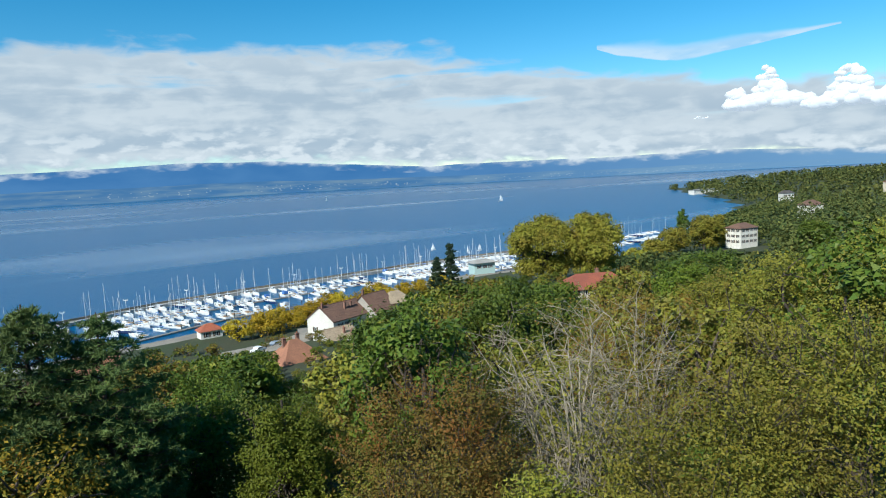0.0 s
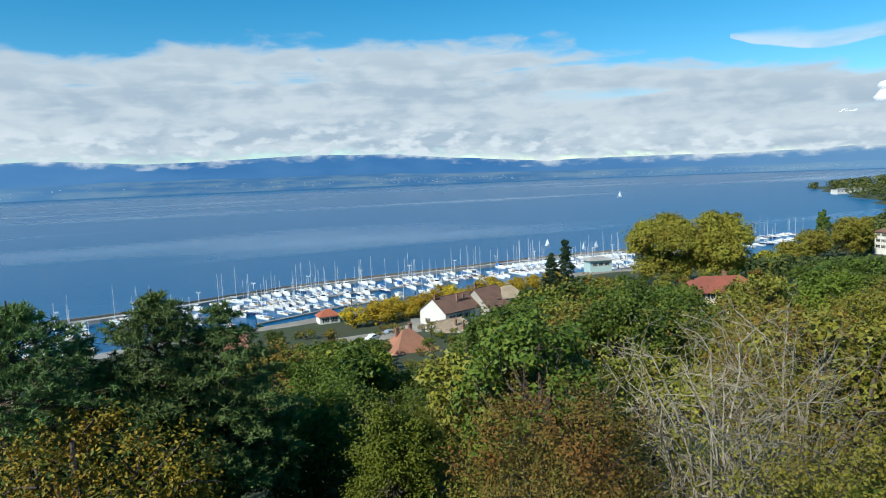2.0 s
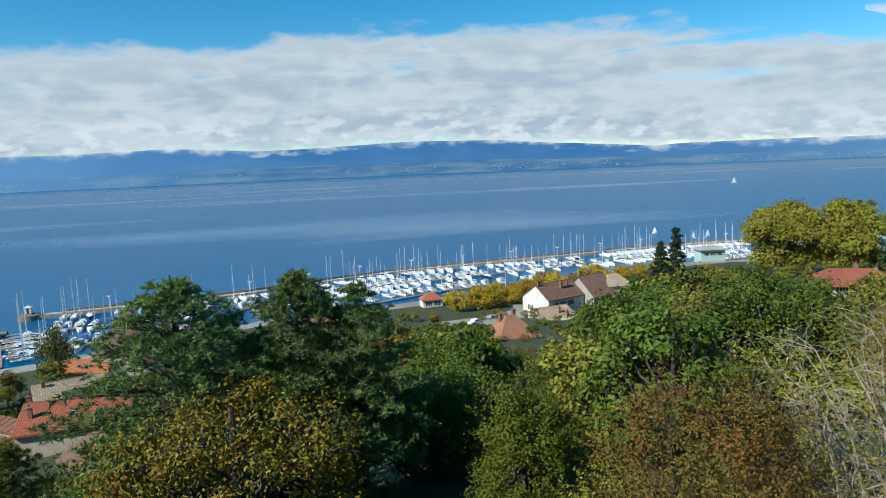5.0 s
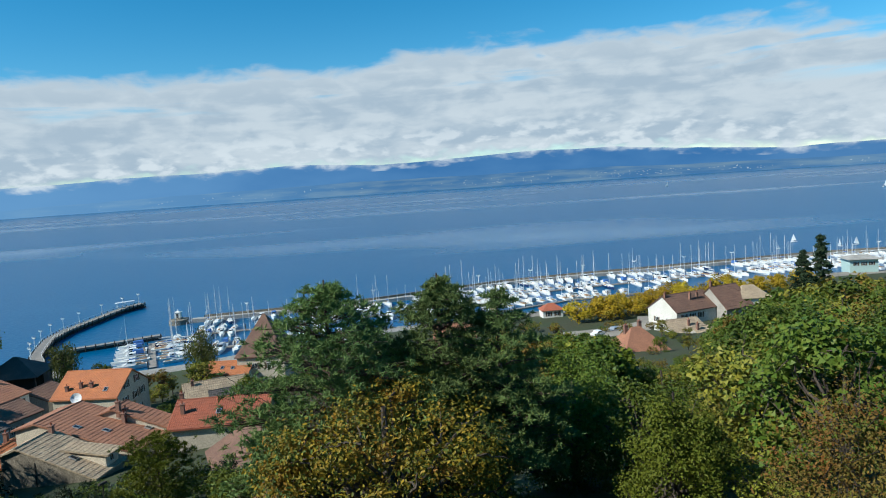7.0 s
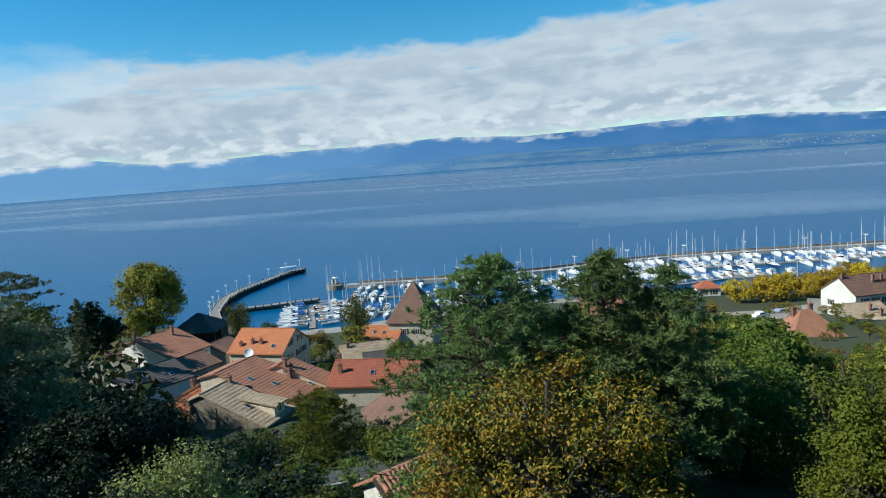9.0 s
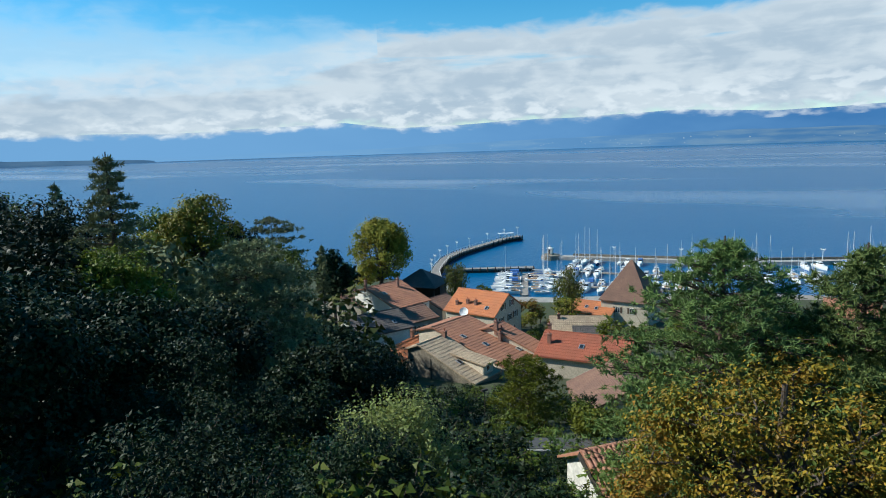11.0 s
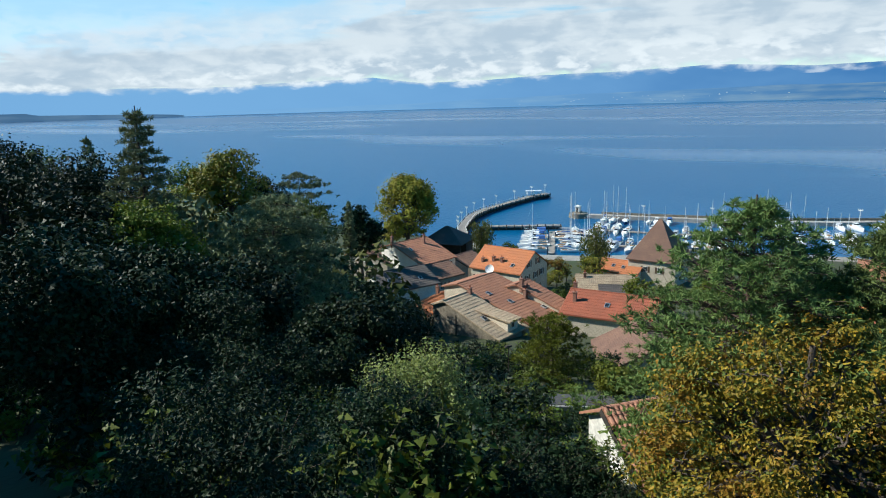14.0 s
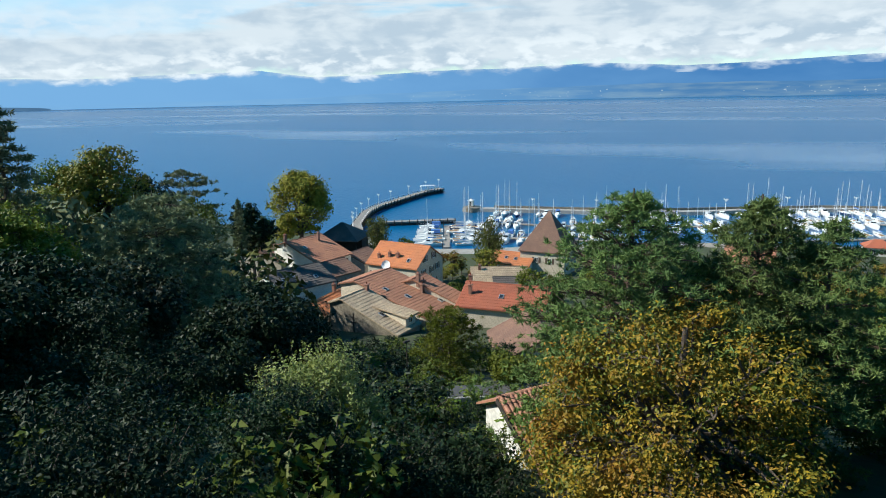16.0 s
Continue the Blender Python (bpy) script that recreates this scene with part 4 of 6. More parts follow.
def slope_mesh(length, run, drop, pitch=0.36, course=0.7, amp=0.055):
    """One side of a tiled roof, from the ridge (y = 0) down to y = -run, in columns and courses."""
    n, k = max(3, int(length / pitch)), max(2, int(run / course))
    u = np.arange(n * 4 + 1) / (n * 4) * length
    wave = np.tile([0, 0.8, 1.0, 0.8], n)
    wave = np.append(wave, 0) * amp
    rows = []
    for c in range(k):
        for f, lift in ((0.0, 0.0), (1.0, 0.05)):
            t = (c + f) / k
            jig = np.array([noise.noise((x * 0.9, c * 1.7, length)) for x in u[::4]]) * 0.018
            rows.append(np.stack([u, np.full(len(u), -run * t), -drop * t + wave + lift + np.repeat(jig, 4)[:len(u)]], 1))
    v = np.concatenate(rows)
    m = len(u)
    i = (np.arange(2 * k - 1)[:, None] * m + np.arange(m - 1)[None]).ravel()
    f = np.stack([i, i + 1, i + m + 1, i + m], 1)[:, ::-1]
    slab = np.array([(0, 0, -0.02), (length, 0, -0.02), (length, -run, -drop - 0.02), (0, -run, -drop - 0.02), (0, 0, -0.2), (length, 0, -0.2), (length, -run, -drop - 0.2), (0, -run, -drop - 0.2)])
    return join_np([(v, f), (slab, BOX_F[:, ::-1])])


def chimney(parent, x, y, z, h=1.5, w=0.6, material=None):
    c = part("chimney", join_np([box(x - w / 2, y - w / 2, z - 1.0, x + w / 2, y + w / 2, z + h, 0.02), box(x - w / 2 - 0.08, y - w / 2 - 0.08, z + h, x + w / 2 + 0.08, y + w / 2 + 0.08, z + h + 0.12)]), material or BRICK, parent)
    part("chimney_pot", turned(tube([(0, 0, 0), (0, 0, 0.35), (0, 0, 0.42)], (0.13, 0.11, 0.15), 8), Matrix.Translation((x, y, z + h + 0.1))), TILE_RED, c)
    return c


def skylight(parent, x, d, front, drop, run, w=0.8, h=1.1):
    """A roof window, d metres down the slope."""
    a = math.atan2(drop, run)
    m = Matrix.Translation((x, -d, front - drop / run * d)) @ Matrix.Rotation(a, 4, 'X')
    s = part("skylight", turned(join_np([box(-w / 2, -h / 2, 0, -w / 2 + 0.09, h / 2, 0.2), box(w / 2 - 0.09, -h / 2, 0, w / 2, h / 2, 0.2), box(-w / 2 + 0.09, h / 2 - 0.09, 0, w / 2 - 0.09, h / 2, 0.2), box(-w / 2 + 0.09, -h / 2, 0, w / 2 - 0.09, -h / 2 + 0.09, 0.2)]), m), METAL, parent)
    part("pane", turned(box(-w / 2 + 0.09, -h / 2 + 0.09, 0.02, w / 2 - 0.09, h / 2 - 0.09, 0.16), m), GLASS, s)


FOOTPRINTS = []


def house(label, x1, y1, x2, y2, ridge, eave, front, back, base, wall, tiles, chimneys=(), wins=(), lights=(), pitch=0.34, group="", back_drop=None, name="house"):
    """A gabled house. Its ridge runs from (x1, y1) to (x2, y2); front is the run of the roof on the right of that line, back on the left."""
    ln = math.hypot(x2 - x1, y2 - y1)
    ang = math.degrees(math.atan2(y2 - y1, x2 - x1))
    h = empty(name, label, "house", group, m=pose(x1, y1, base, 0, 0, ang))
    m = np.array(pose(x1, y1, base, 0, 0, ang))
    c = m @ np.array([ln / 2, (back - front) / 2, 0, 1])
    FOOTPRINTS.append((c[0], c[1], max(ln, front + back) / 2 + 1.0))
    rz, drop = ridge - base, ridge - eave
    bd = back_drop if back_drop is not None else drop / front * back
    o = 0.45
    f0, b0 = -(front - o), back - o
    zf, zb = rz - drop * (front - o) / front - 0.18, rz - bd * (back - o) / back - 0.18
    prof = [(f0, -1.5), (f0, zf), (0, rz - 0.18), (b0, zb), (b0, -1.5)]
    v = np.array([(0.35, y, z) for y, z in prof] + [(ln - 0.35, y, z) for y, z in prof])
    sides = np.array([(i, i + 5, (i + 1) % 5 + 5, (i + 1) % 5) for i in range(5)])
    part("wall", (v, [sides[:, ::-1], np.array([(0, 1, 2, 3, 4), (9, 8, 7, 6, 5)])[:, ::-1]]), wall, h)
    s = part("roof_slope", slope_mesh(ln, front, drop, pitch), tiles, h)
    s.matrix_basis = pose(0, 0, rz)
    s = part("roof_slope", slope_mesh(ln, back, bd, pitch), tiles, h)
    s.matrix_basis = pose(ln, 0, rz, 0, 0, 180)
    part("ridge_cap", tube([(0, 0, rz + 0.03)] + [(ln * k / 8, 0, rz + 0.04) for k in range(1, 8)] + [(ln, 0, rz + 0.03)], [0.13] * 9, 8), tiles, h)
    for u, d, tall in chimneys:
        z = rz - (drop / front * -d if d < 0 else bd / back * d)
        chimney(h, u, d, z, tall)
    for face, u, z in wins:
        if face == "f":
            window(h, pose(u, f0, z, 0, 0, 180))
        elif face == "b":
            window(h, pose(u, b0, z))
        elif face == "l":
            window(h, pose(0.35, u, z, 0, 0, 90))
        else:
            window(h, pose(ln - 0.35, u, z, 0, 0, -90))
    for u, d in lights:
        skylight(h, u, d, rz, drop, front)
    return h


def hip_roof(w, d, z0, z1, over=0.5, keep_ridge=0.0):
    """A roof of four slopes over a w x d plan round the origin."""
    a, b, k = w / 2 + over, d / 2 + over, keep_ridge / 2
    v = np.array([(-a, -b, z0), (a, -b, z0), (a, b, z0), (-a, b, z0), (-k, 0, z1), (k, 0, z1), (-a, -b, z0 - 0.15), (a, -b, z0 - 0.15), (a, b, z0 - 0.15), (-a, b, z0 - 0.15)], float)
    q = np.array([(0, 1, 5, 4), (2, 3, 4, 5), (0, 6, 7, 1), (1, 7, 8, 2), (2, 8, 9, 3), (3, 9, 6, 0), (6, 9, 8, 7)])
    return v, [q, np.array([(1, 2, 5), (3, 0, 4)])]


def hip_house(label, x, y, turn, w, d, base, eave, peak, wall, tiles, keep_ridge=0.0, over=0.6, wins=(), name="house", posts=False, chimneys=()):
    h = empty(name, label, "house", m=pose(x, y, base, 0, 0, turn))
    FOOTPRINTS.append((x, y, max(w, d) / 2 + 1))
    e, p = eave - base, peak - base
    if posts:
        for sx in (-1, 0, 1):
            for sy in (-1, 1):
                part("post", box(sx * (w / 2 - 0.2) - 0.15, sy * (d / 2 - 0.2) - 0.15, -1, sx * (w / 2 - 0.2) + 0.15, sy * (d / 2 - 0.2) + 0.15, e), DARKWOOD, h)
        part("wall", box(-w / 2 + 0.2, 0, -1, w / 2 - 0.2, d / 2 - 0.4, e), wall, h)
    else:
        part("wall", box(-w / 2, -d / 2, -1.5, w / 2, d / 2, e), wall, h)
    part("roof", hip_roof(w, d, e, p, over, keep_ridge), tiles, h)
    for u, v, z, tall in chimneys:
        chimney(h, u, v, z, tall, 0.8)
    for face, u, z in wins:
        if face == "f":
            window(h, pose(u, -d / 2, z, 0, 0, 180))
        elif face == "b":
            window(h, pose(u, d / 2, z))
        elif face == "l":
            window(h, pose(-w / 2, u, z, 0, 0, 90))
        else:
            window(h, pose(w / 2, u, z, 0, 0, -90))
    return h


# the old town below the hill
stone = house("rubble stone house with a weathered tiled roof", -95.5, 46.0, -98.3, 52.7, 18.0, 13.6, 11.3, 3.0, 9.5, STONE, TILE_OLD, ((6.4, -0.6, 1.0),), (), ((2.6, 6.4),), 0.42)
# its tiled dormer and the iron anchor on the gable
dormer = part("dormer", join_np([box(3.3, -10.6, 4.4, 6.0, -6.0, 6.15)]), CREAM, stone)
s_ = part("dormer_roof", slope_mesh(3.4, 7.2, 0.9, 0.42), TILE_OLD, dormer)
s_.matrix_basis = pose(3.0, -4.0, 7.05)
window(dormer, pose(4.6, -10.6, 5.4, 0, 0, 180), False, 0.8)
part("iron_anchor", join_np([box(0.27, -2.45, 2.9, 0.35, -2.3, 6.4), box(0.26, -2.9, 4.7, 0.34, -1.85, 4.85)]), DARKWOOD, stone)
house("long house with a striped brown tiled roof", -102.1, 52.2, -105.6, 61.9, 18.4, 14.1, 16.0, 4.0, 9.5, CREAM, TILE_RUST, ((7.2, -9.5, 1.5), (8.4, -9.0, 1.7)), (("f", 2.0, 3.0), ("f", 6.0, 3.0)), ((2.3, 5.2), (3.6, 9.0), (7.6, 13.2)), 0.5)
house("house with a brown tiled roof behind chimneys", -97.6, 61.4, -99.5, 65.6, 18.0, 14.8, 9.0, 4.0, 9.0, CREAM, TILE_RUST, ((0.5, -1.0, 1.4),), (), (), 0.5)
house("house with a red tiled roof and brick chimneys", -90.5, 68.1, -78.0, 76.6, 18.0, 15.4, 6.3, 6.0, 10.0, CREAM, TILE_RED, ((1.7, -3.0, 1.5), (0.5, 1.0, 1.2)), (), ((7.2, 3.2),), 0.34)
house("tall house with a bright orange roof and shutters", -136.4, 77.9, -123.9, 83.9, 16.0, 12.0, 6.6, 6.6, 5.0, CREAM, TILE_ORANGE, ((2.6, -4.6, 0.9), (5.2, -4.0, 1.0), (7.4, -4.0, 1.0)), (("r", -2.2, 8.4), ("r", 1.8, 8.6), ("r", -3.0, 5.3), ("r", 0.8, 5.4), ("r", 3.4, 5.6), ("r", -2.4, 2.2), ("r", 2.0, 2.2), ("f", 2, 4.6), ("f", 5, 4.6), ("f", 8, 4.6)), ((10.6, 4.6),), 0.34)
house("white house with a brown tiled roof", -150.2, 59.4, -153.6, 70.8, 16.0, 12.3, 11.0, 5.0, 6.0, WHITEWALL, TILE_RUST, ((0.6, 0.4, 1.8), (8.5, -2.5, 2.0)), (("f", 2.4, 4.7), ("f", 4.8, 4.7), ("f", 7.2, 4.7), ("f", 9.4, 4.7), ("f", 4.0, 2.0), ("f", 8.0, 2.0)), ((2.8, 4.0),), 0.34)
house("white house with a dark slate roof", -130.4, 46.6, -131.9, 59.6, 14.7, 12.0, 7.2, 4.0, 7.5, WHITEWALL, TILE_DARK, (), (), ((2.4, 3.5), (4.9, 2.6), (9.4, 4.4)), 0.34)
house("small house with a dark brown roof and cream gable", -157.0, 53.6, -162.6, 60.9, 14.0, 11.0, 8.0, 5.0, 7.0, CREAM, TILE_BROWN, ((1.0, -2.0, 0.8), (4.0, -1.5, 0.8)), (("l", -1.0, 4.6), ("l", -3.4, 2.6)), (), 0.34)
house("low cream house with an orange tiled roof", -107.0, 45.6, -115.4, 60.2, 14.0, 12.6, 3.2, 4.2, 8.0, CREAM, TILE_ORANGE, ((9.0, 0.6, 1.6),), (("f", 3.0, 2.6), ("f", 5.5, 2.6)), (), 0.34)
house("low brown-roofed house between alleys", -138.0, 60.5, -140.0, 70.0, 12.6, 10.4, 6.0, 5.0, 6.0, GREYWALL, TILE_BROWN, (), (("f", 3, 2.5), ("f", 6, 2.5)), ())
house("narrow house with a weathered brown roof", -146.5, 74.0, -150.0, 82.0, 11.6, 9.6, 5.5, 4.5, 4.5, GREYWALL, TILE_BROWN, (), (("f", 3, 3.0), ("f", 6, 3.0)), ())
house("low house with grey-brown tiled roofs", -114.5, 88.0, -107.0, 98.0, 12.2, 10.2, 5.5, 5.0, 5.0, CREAM, TILE_OLD, ((2.0, -1.0, 1.0),), (), (), 0.42)
house("shed with a dark grey roof", -107.5, 88.5, -102.0, 96.0, 11.4, 9.6, 5.0, 4.0, 5.5, GREYWALL, TILE_DARK, (), (), ())
house("white cottage with an orange-red roof", -131.5, 110.0, -121.5, 115.0, 9.6, 7.4, 5.0, 4.5, 3.0, WHITEWALL, TILE_ORANGE, (), (("f", 3, 2.2), ("f", 6, 2.2)), ((4.0, 2.4), (6.6, 2.6)), 0.34)
house("house with weathered tiles half hidden by pines", -67.5, 62.0, -57.5, 55.0, 20.5, 17.0, 6.5, 5.0, 13.0, CREAM, TILE_BROWN, (), (), (), 0.42)
hip_house("harbour hall with a dark hipped roof on posts", -186.5, 93.5, 40, 13, 11, 2.2, 6.6, 11.2, DARKWOOD, TILE_DARK, 1.0, 0.8, posts=True)
hip_house("castle-like tower with a steep brown pyramid roof", -121.5, 119.5, 28, 11.5, 11.5, 3.0, 10.8, 20.2, CREAM, TILE_BROWN, 0.6, 0.5, (("f", -1.5, 5.5), ("f", 2.0, 5.5)), name="tower_house")
# houses seen through the pines
house("red-roofed house among the pines", -58.0, 96.0, -48.0, 103.0, 17.0, 13.5, 6.0, 6.0, 8.0, CREAM, TILE_RED, ((3, -1, 1.2),), (("f", 3, 3.5), ("f", 6, 3.5)), ())
house("house with an orange roof among trees", -75.0, 120.0, -63.0, 127.0, 14.0, 11.0, 6.0, 6.0, 6.0, CREAM, TILE_ORANGE, ((3, -1, 1.0),), (("f", 3, 3.0), ("f", 7, 3.0)), ())
house("red-roofed house near the marina", -92.0, 152.0, -82.0, 158.0, 11.5, 8.5, 5.5, 5.5, 4.0, CREAM, TILE_RUST, (), (("f", 3, 2.5), ("f", 7, 2.5)), ())
# the villa and its neighbours
house("large white villa with a brown tiled roof", -38.4, 189.0, -29.0, 201.0, 14.2, 10.2, 6.0, 6.5, 4.0, WHITEWALL, TILE_BROWN, ((0.8, -0.6, 1.2), (8.0, -2.5, 1.8), (10.5, -2.5, 1.8)), (("l", -2.5, 3.2), ("l", 2.5, 3.2), ("f", 3, 4.6), ("f", 6, 4.6), ("f", 9, 4.6)), (), 0.34)
house("villa wing with a dark brown roof", -27.0, 198.0, -20.6, 206.4, 15.4, 9.8, 6.5, 6.0, 4.0, GREYWALL, TILE_BROWN, ((1.0, 0.2, 1.6),), (("f", 2, 3.5), ("f", 5, 3.5)), ())
hip_house("villa pavilion with a hipped brown roof", -17.5, 207.5, 30, 9, 8, 4.0, 11.6, 14.8, WHITEWALL, TILE_OLD, 3.0, 0.5, (("f", -2, 5), ("f", 2, 5), ("l", 0, 5)), name="villa_pavilion")
house("low annexe with a tan tiled roof", -36.0, 176.0, -28.4, 183.5, 10.0, 7.6, 5.5, 4.5, 4.5, WHITEWALL, TILE_OLD, ((6.0, -3.0, 1.5),), (("f", 3, 2.0),), ())
house("small annexe with a brown roof and chimney", -28.0, 172.0, -24.0, 177.0, 9.6, 7.6, 4.0, 4.0, 5.0, GREYWALL, TILE_OLD, ((1.0, -1.0, 1.5),), (), ())
hip_house("house with a steep red-brown hipped roof", -36.0, 146.5, 42, 11, 10, 6.0, 10.0, 15.2, WHITEWALL, TILE_RUST, 2.0, 0.6, (("f", -2.5, 2.2), ("f", 2.5, 2.2), ("l", 0, 2.2), ("r", 0, 2.2)), chimneys=((2.0, 2.0, 8.0, 1.8), (-2.2, 0.6, 8.2, 1.4)))
hip_house("long pale house with a red hipped roof", 36.6, 163.5, 6, 17, 8, 15.0, 21.0, 24.2, CREAM, TILE_WINE, 9.0, 0.8, (("f", -6, 5.2), ("f", -3, 5.2), ("f", 0, 5.2), ("f", 3, 5.2), ("f", 6, 5.2), ("l", 0, 5.2)), chimneys=((1.0, 0.5, 9.3, 0.7),))
hip_house("low pink kiosk with a red roof by the marina", -79.6, 212.0, 35, 7, 5, 1.6, 4.4, 6.4, WHITEWALL, TILE_RED, 2.0, 0.5, (("f", -1.5, 1.5), ("f", 1.5, 1.5)), name="kiosk")
hip_house("tall white apartment house on the far shore", 160.5, 355.0, 24, 12.5, 10, 5.0, 14.6, 17.2, WHITEWALL, TILE_BROWN, 6.0, 0.6, tuple(("f", u, z) for u in (-4.4, -1.5, 1.5, 4.4) for z in (2.5, 5.4, 8.4)) + tuple(("l", u, z) for u in (-3, 0, 3) for z in (2.5, 5.4, 8.4)))
hip_house("white house among far trees", 307, 590, 10, 10, 8, 14, 20, 22.5, WHITEWALL, TILE_DARK, 6, 0.5, (("f", -4, 4), ("f", 0, 4), ("f", 4, 4)))
hip_house("white house on the far wooded shore", 262, 470, 20, 14, 10, 9, 17, 20.5, WHITEWALL, TILE_BROWN, 5, 0.5, (("f", -4, 4), ("f", 0, 4), ("f", 4, 4)))
hip_house("pale house high on the wooded slope", 330, 480, 20, 14, 10, 24, 30, 33, CREAM, TILE_BROWN, 5, 0.5, (("f", -4, 3), ("f", 0, 3), ("f", 4, 3)))
hip_house("white lakeside pool building", 436, 1103, 20, 52, 14, 1.2, 7, 8.2, WHITEWALL, CONCRETE, 40, 1.0, tuple(("f", u, 3) for u in range(-24, 25, 6)))
# harbour office with its round glazed deck
hip_house("pale green harbour office with a flat roof", 17.0, 325.0, 20, 11, 8, 1.6, 7.2, 8.6, plain("pale green cladding", (0.42, 0.55, 0.52), 0.6), CONCRETE, 6, 1.2, (("f", -3, 3.6), ("f", 0, 3.6), ("f", 3, 3.6)), name="harbour_office")

# ---- satellite dish on its pole ----
dish = empty("satellite_dish", "round white satellite dish on a pole", "dish", m=pose(-114.6, 66.5, 9.5))
part("pole", tube([(0, 0, -2.0), (0, 0, 3), (0, 0, 6.6)], (0.07, 0.06, 0.05), 6), METAL, dish)
bm = bmesh.new()
bmesh.ops.create_uvsphere(bm, u_segments=20, v_segments=10, radius=1.6)
bmesh.ops.delete(bm, geom=[v for v in bm.verts if v.co.z > -1.15], context='VERTS')
bmesh.ops.translate(bm, verts=bm.verts[:], vec=(0, 0, 1.6))
o_ = part("reflector", bm, GEL, dish)
o_.modifiers.new("thick", 'SOLIDIFY').thickness = 0.04
o_.matrix_basis = pose(0.2, -0.3, 6.9, 62, 0, 40)
part("feed_arm", tube([(0.2, -0.3, 6.7), (0.7, -1.0, 7.0), (0.9, -1.2, 7.4)], (0.03, 0.03, 0.04), 5), METAL, dish)


# ---- the hut below the viewpoint, its tiles one by one ----
def tile_mesh(w, ln):
    """A half-round clay tile, lying along y."""
    a = np.linspace(0, math.pi, 7)
    rows = []
    for y, s in ((0, 0.86), (-ln, 1.0)):
        for r in (1.0, 0.82):
            rows.append(np.stack([-np.cos(a) * w / 2 * s * r, np.full(7, y), np.sin(a) * w * 0.42 * s * r], 1))
    v = np.concatenate(rows)
    i = np.arange(6)
    f = np.concatenate([np.stack([i + 14, i + 15, i + 1, i], 1), np.stack([i + 14, i + 21, i + 22, i + 15], 1), np.stack([i, i + 1, i + 8, i + 7], 1)])
    return v, f


hut = empty("garden_hut", "white garden hut with a clay tiled roof", "hut", m=pose(-23.65, 17.8, 33.05, 0, 0, 80))
HL, HRUN, HDROP, HRIDGE = 4.6, 3.6, 2.1, 3.75
prof = [(-HRUN + 0.35, -1.0), (-HRUN + 0.35, HRIDGE - HDROP - 0.08), (0, HRIDGE - 0.25), (1.6, HRIDGE - 1.15), (1.6, -1.0)]
hv = np.array([(0.3, y, z) for y, z in prof] + [(HL - 0.3, y, z) for y, z in prof])
part("wall", (hv, [np.array([(i, i + 5, (i + 1) % 5 + 5, (i + 1) % 5) for i in range(5)])[:, ::-1], np.array([(0, 1, 2, 3, 4), (9, 8, 7, 6, 5)])[:, ::-1]]), WHITEWALL, hut)
roof = part("roof", join_np([(np.array([(0, 0, HRIDGE - 0.12), (HL, 0, HRIDGE - 0.12), (HL, -HRUN, HRIDGE - HDROP - 0.12), (0, -HRUN, HRIDGE - HDROP - 0.12), (0, 0, HRIDGE), (HL, 0, HRIDGE), (HL, -HRUN, HRIDGE - HDROP), (0, -HRUN, HRIDGE - HDROP)]), BOX_F), (np.array([(0, 0, HRIDGE - 0.14), (HL, 0, HRIDGE - 0.14), (HL, 2.0, HRIDGE - 1.2), (0, 2.0, HRIDGE - 1.2), (0, 0, HRIDGE - 0.02), (HL, 0, HRIDGE - 0.02), (HL, 2.0, HRIDGE - 1.08), (0, 2.0, HRIDGE - 1.08)]), BOX_F)]), TILE_RUST, hut)
part("bargeboard", box(-0.05, -HRUN, -0.30, 0.0, 0.0, -0.02), DARKWOOD, hut).matrix_basis = Matrix.Translation((0, 0, HRIDGE)) @ Matrix.Rotation(math.atan2(HDROP, HRUN), 4, 'X')
slope_m = Matrix.Translation((0, 0, HRIDGE)) @ Matrix.Rotation(math.atan2(HDROP, HRUN), 4, 'X')
TILE_HUT = surface("sunlit clay tiles", (0.50, 0.24, 0.15), (0.38, 0.18, 0.12), 0.85, 1.2, 7, 0.4)
rng_t = np.random.default_rng(5)
slant = math.hypot(HRUN, HDROP)
for c in range(18):
    for r in range(10):
        shared("tile", "tile", tile_mesh(0.23, slant / 10 * 1.12), TILE_HUT, roof, slope_m @ pose(0.13 + c * 0.245, -r * slant / 10, 0.02 + 0.012 * rng_t.uniform(), -2.5, 0, rng_t.normal() * 1.2))
for c in range(10):
    shared("ridge_tile", "ridge_tile", turned(tile_mesh(0.30, 0.5), pose(0, 0, 0, 0, 0, 90)), TILE_HUT, roof, pose(c * 0.45, 0, HRIDGE - 0.02))

# ---- the road below, with its wall and rail ----
ROAD = [(-60, 7.5), (-56, 11.5), (-52, 15.5), (-46, 22), (-40.5, 29.5), (-34, 40), (-28, 54)]


